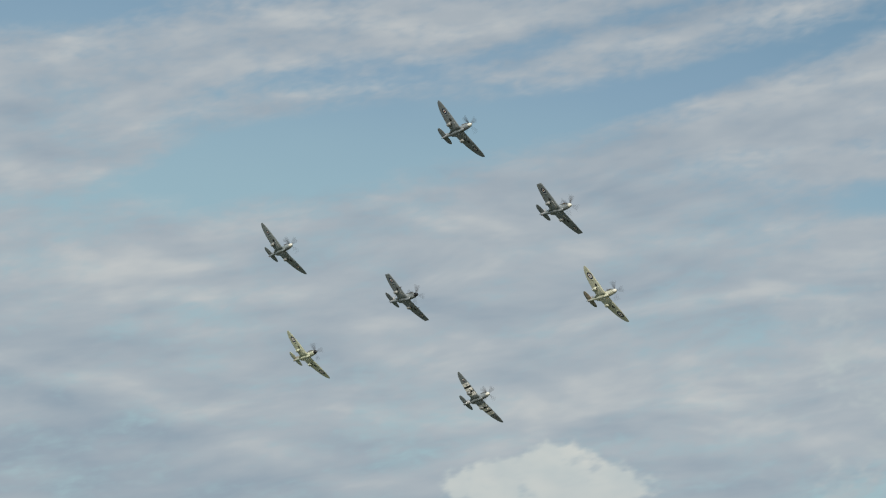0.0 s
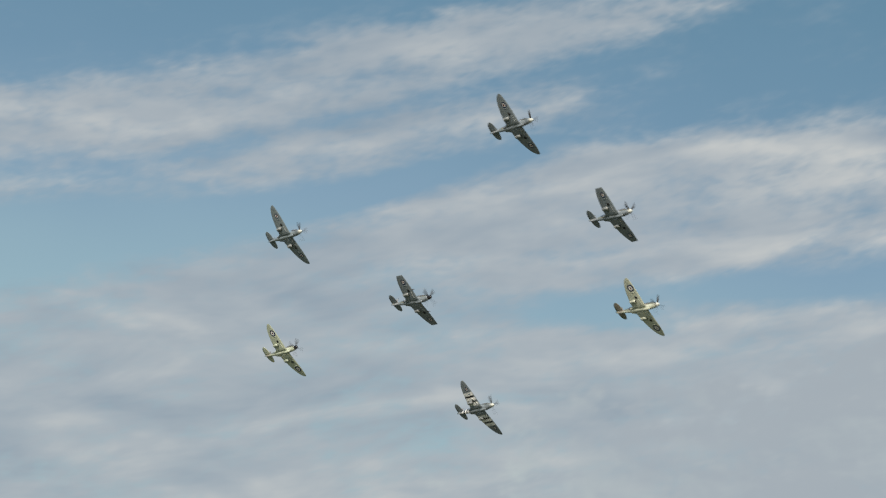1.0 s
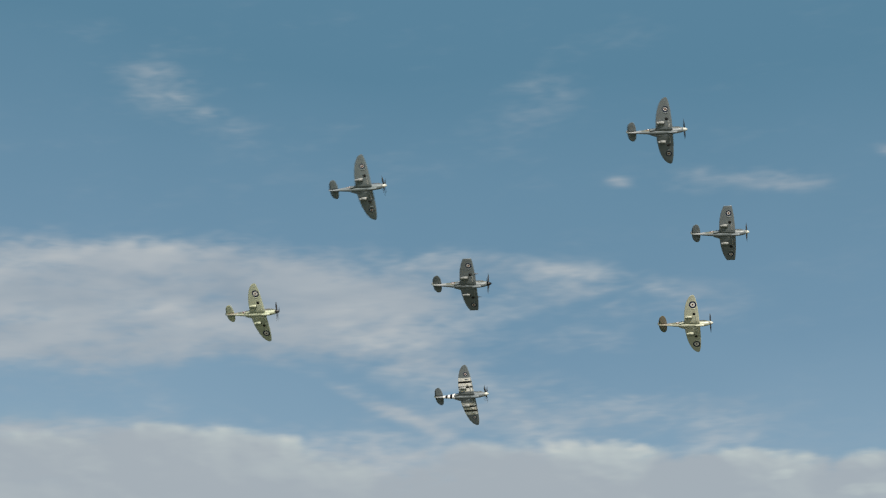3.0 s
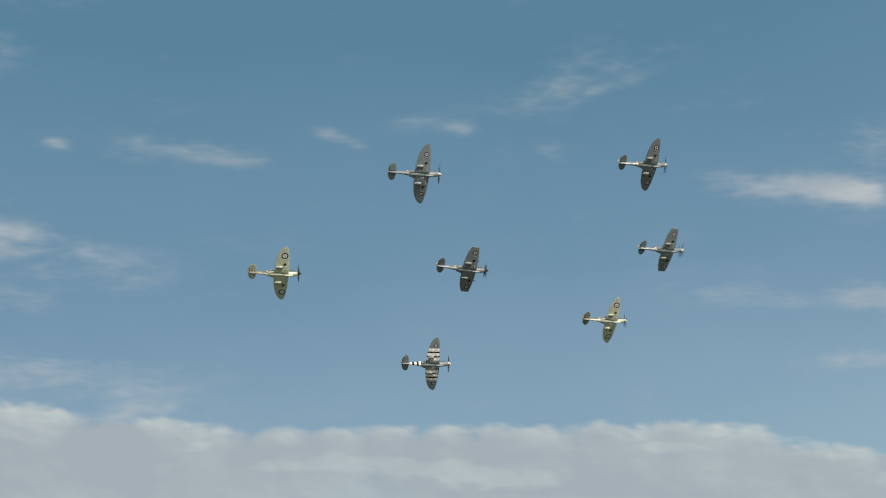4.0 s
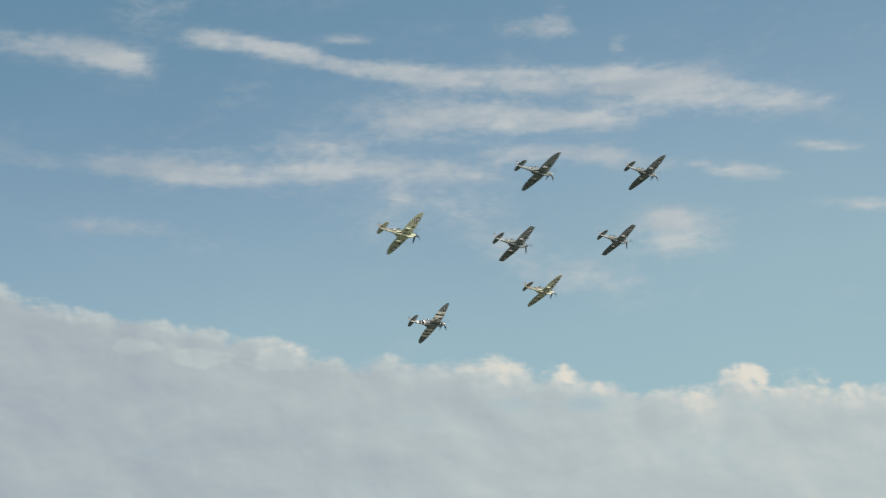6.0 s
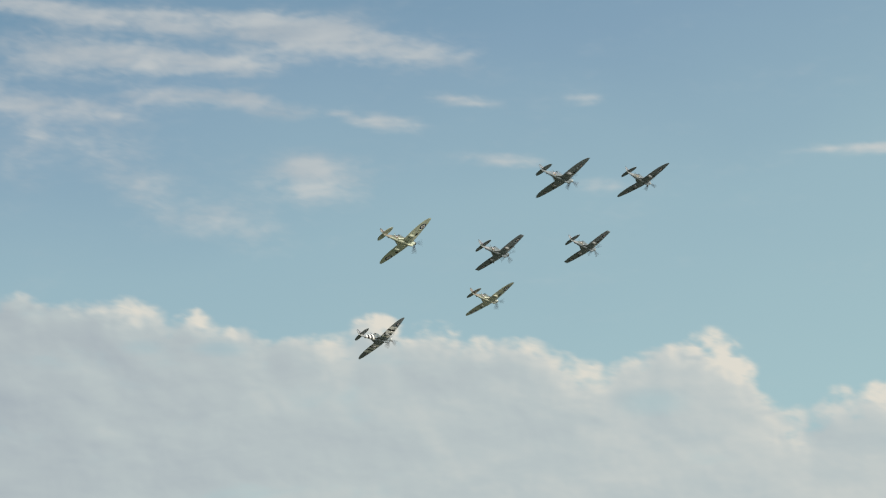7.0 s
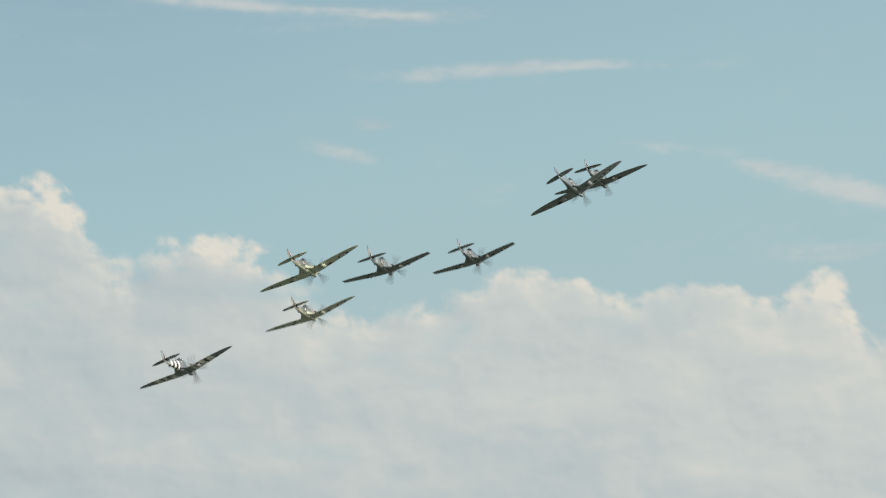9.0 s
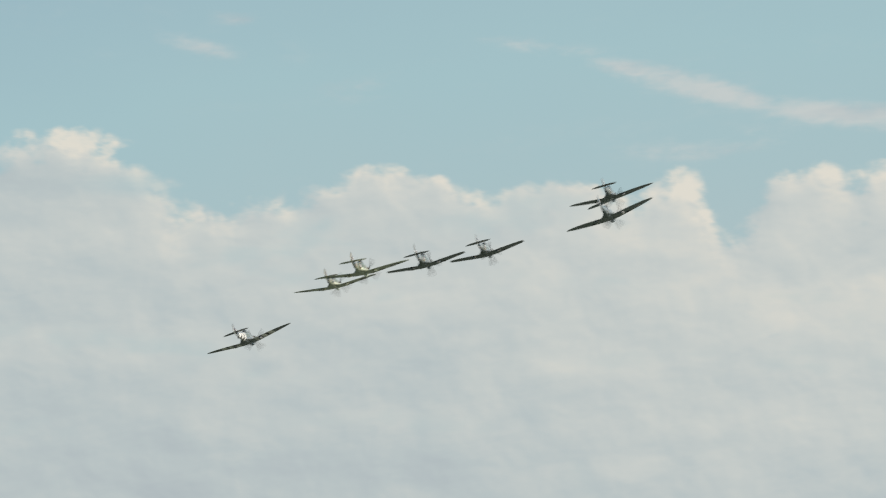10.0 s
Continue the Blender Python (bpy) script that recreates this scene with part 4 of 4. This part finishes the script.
    walk(FLEET["D"][0], [
        (0, pose(-25.76, 396.03, 100.54, -43.07, -0.87, -60.57)),
        (0.5, pose(-3.45, 392.27, 108.54, -46.09, 0.36, -59.00)),
        (1, pose(24.67, 380.94, 115.63, -46.88, 0.89, -57.08)),
        (1.5, pose(54.51, 366.23, 121.11, -45.20, 0.75, -54.55)),
        (2, pose(88.94, 347.18, 125.27, -42.44, 0.49, -51.91)),
        (2.5, pose(125.05, 329.43, 128.65, -42.18, -0.24, -48.41)),
        (2.7, pose(141.83, 322.50, 130.51, -42.35, -0.56, -46.78)),
        (3.25, pose(195.85, 306.44, 138.12, -43.81, -1.18, -40.84)),
        (3.8, pose(249.27, 291.21, 143.61, -44.27, -1.41, -34.28)),
        (4, pose(271.20, 286.75, 145.79, -43.60, -1.58, -32.07)),
        (4.5, pose(327.81, 278.91, 151.36, -40.83, -2.31, -28.22)),
        (5, pose(380.07, 263.69, 153.02, -35.72, -2.03, -24.45)),
        (5.2, pose(393.45, 254.11, 151.28, -33.77, -2.08, -22.96)),
        (5.75, pose(397.07, 214.22, 141.37, -29.65, -2.24, -19.15)),
        (6.3, pose(399.87, 174.17, 131.69, -27.44, -2.23, -16.05)),
        (6.5, pose(393.20, 157.44, 126.41, -26.95, -2.09, -15.40)),
        (7, pose(366.61, 112.77, 108.80, -26.31, -2.32, -14.56)),
        (7.5, pose(325.01, 74.18, 90.32, -24.93, -4.36, -14.54)),
        (8, pose(268.63, 36.59, 70.13, -26.52, -6.73, -15.56)),
        (8.5, pose(254.18, 17.39, 62.80, -28.94, -3.23, -14.94)),
        (9, pose(258.63, 6.04, 56.27, -27.59, -0.83, -14.92)),
        (9.5, pose(281.13, -3.91, 52.99, -23.39, 1.51, -14.09)),
        (10, pose(301.00, -14.00, 49.16, -19.57, 1.07, -12.93)),
    ])
    walk(FLEET["E"][0], [
        (0, pose(-5.40, 381.62, 89.19, -41.14, 2.87, -59.13)),
        (0.5, pose(16.28, 376.85, 95.74, -40.52, 3.06, -56.39)),
        (1, pose(43.19, 365.26, 101.39, -39.11, 2.67, -54.18)),
        (1.5, pose(71.12, 349.51, 105.03, -37.78, 2.68, -51.40)),
        (2, pose(104.28, 333.42, 109.09, -36.22, 1.86, -48.21)),
        (2.5, pose(141.24, 322.64, 114.20, -35.59, 1.32, -43.39)),
        (2.7, pose(158.71, 318.40, 116.87, -35.34, 1.00, -41.72)),
        (3.25, pose(214.75, 308.89, 126.26, -34.96, 0.81, -36.92)),
        (3.8, pose(270.21, 300.19, 133.55, -34.73, 1.12, -32.51)),
        (4, pose(292.65, 297.44, 136.29, -34.43, 1.08, -30.97)),
        (4.5, pose(349.92, 291.61, 142.40, -33.87, 0.87, -27.53)),
        (5, pose(401.85, 277.50, 144.93, -33.29, 0.08, -23.79)),
        (5.2, pose(413.95, 267.47, 143.25, -32.96, -0.32, -21.73)),
        (5.75, pose(414.06, 227.24, 133.07, -32.64, -1.98, -16.03)),
        (6.3, pose(413.38, 186.87, 123.15, -31.93, -3.26, -11.55)),
        (6.5, pose(405.70, 170.35, 117.71, -31.41, -3.34, -10.71)),
        (7, pose(377.70, 127.06, 100.45, -29.32, -3.59, -9.79)),
        (7.5, pose(337.80, 90.73, 83.66, -26.55, -4.20, -9.23)),
        (8, pose(297.11, 57.75, 68.11, -22.03, -4.38, -9.82)),
        (8.5, pose(260.79, 36.87, 55.42, -18.72, -3.73, -9.97)),
        (9, pose(261.78, 26.31, 48.74, -16.16, -3.07, -9.99)),
        (9.5, pose(280.71, 17.28, 46.10, -14.24, -2.59, -9.53)),
        (10, pose(305.13, 8.33, 44.03, -13.39, -1.50, -10.01)),
    ])
    walk(FLEET["F"][0], [
        (0, pose(-23.05, 423.73, 88.66, -42.57, -0.62, -59.70)),
        (0.5, pose(-1.20, 418.33, 96.23, -43.05, -0.63, -57.69)),
        (1, pose(26.12, 407.87, 103.52, -43.44, -0.23, -56.18)),
        (1.5, pose(54.86, 394.56, 109.31, -43.22, 0.61, -53.76)),
        (2, pose(88.22, 376.61, 113.66, -42.42, 1.80, -50.61)),
        (2.5, pose(123.52, 359.91, 116.90, -40.30, 1.62, -48.47)),
        (2.7, pose(140.03, 352.97, 118.58, -39.59, 1.28, -47.40)),
        (3.25, pose(192.13, 336.07, 125.93, -38.39, -0.12, -43.19)),
        (3.8, pose(243.48, 319.95, 131.12, -37.37, -1.42, -37.30)),
        (4, pose(264.29, 314.37, 133.17, -36.63, -1.76, -34.91)),
        (4.5, pose(315.65, 301.97, 137.40, -35.00, -2.61, -29.93)),
        (5, pose(364.47, 283.92, 138.93, -32.72, -2.79, -25.30)),
        (5.2, pose(377.01, 273.18, 137.23, -32.09, -2.91, -23.48)),
        (5.75, pose(379.26, 232.82, 127.44, -32.06, -2.82, -19.16)),
        (6.3, pose(380.75, 192.32, 117.81, -32.67, -2.62, -15.53)),
        (6.5, pose(374.28, 176.00, 112.73, -32.64, -2.63, -14.57)),
        (7, pose(350.61, 133.29, 96.46, -32.26, -3.19, -12.13)),
        (7.5, pose(316.68, 97.53, 80.74, -32.23, -3.80, -10.52)),
        (8, pose(278.72, 64.38, 65.22, -29.78, -3.49, -9.78)),
        (8.5, pose(246.36, 43.81, 52.96, -26.38, -3.26, -9.72)),
        (9, pose(248.27, 32.82, 46.24, -22.86, -2.71, -9.23)),
        (9.5, pose(269.18, 24.05, 43.74, -17.67, -2.27, -10.04)),
        (10, pose(291.79, 15.36, 41.32, -10.21, -1.59, -9.20)),
    ])
    walk(FLEET["G"][0], [
        (0, pose(6.18, 403.33, 77.39, -43.76, -3.11, -61.73)),
        (0.5, pose(28.59, 397.79, 83.82, -41.84, -1.12, -60.01)),
        (1, pose(55.73, 384.89, 89.39, -42.31, -0.16, -57.57)),
        (1.5, pose(85.20, 376.77, 95.41, -42.97, 0.68, -55.65)),
        (2, pose(119.12, 361.68, 100.21, -43.37, 0.73, -53.19)),
        (2.5, pose(155.37, 347.33, 104.51, -44.26, 0.30, -50.10)),
        (2.7, pose(172.50, 341.92, 106.89, -44.66, 0.19, -48.65)),
        (3.25, pose(227.78, 331.48, 116.04, -45.64, -0.65, -43.73)),
        (3.8, pose(282.36, 321.88, 123.05, -44.66, -1.95, -37.64)),
        (4, pose(304.79, 319.33, 125.99, -43.53, -2.47, -35.22)),
        (4.5, pose(362.23, 314.68, 132.26, -40.12, -4.03, -30.13)),
        (5, pose(410.25, 298.76, 134.12, -36.89, -5.69, -26.12)),
        (5.2, pose(421.46, 288.30, 132.42, -35.99, -6.15, -24.58)),
        (5.75, pose(419.75, 248.26, 121.48, -35.47, -6.66, -20.71)),
        (6.3, pose(417.34, 208.13, 110.83, -35.11, -6.13, -17.03)),
        (6.5, pose(409.85, 192.04, 105.52, -34.49, -5.86, -15.98)),
        (7, pose(381.41, 149.20, 88.43, -31.89, -5.92, -13.61)),
        (7.5, pose(339.16, 112.07, 71.73, -28.35, -6.55, -12.00)),
        (8, pose(295.91, 78.90, 56.00, -24.12, -5.41, -10.92)),
        (8.5, pose(259.51, 58.56, 43.90, -22.56, -3.14, -11.22)),
        (9, pose(262.05, 47.75, 38.23, -21.99, -2.69, -10.68)),
        (9.5, pose(283.38, 38.85, 36.37, -20.73, -2.81, -10.93)),
        (10, pose(306.98, 30.17, 34.84, -18.71, -1.69, -10.40)),
    ])
    for k, (aircraft, hub) in enumerate(FLEET.values()):
        walk(hub, [(f / FPS, pose(0, 0, 0, 83.0 * f + 31.0 * k)) for f in range(0, 10 * FPS + 1)])


motions()
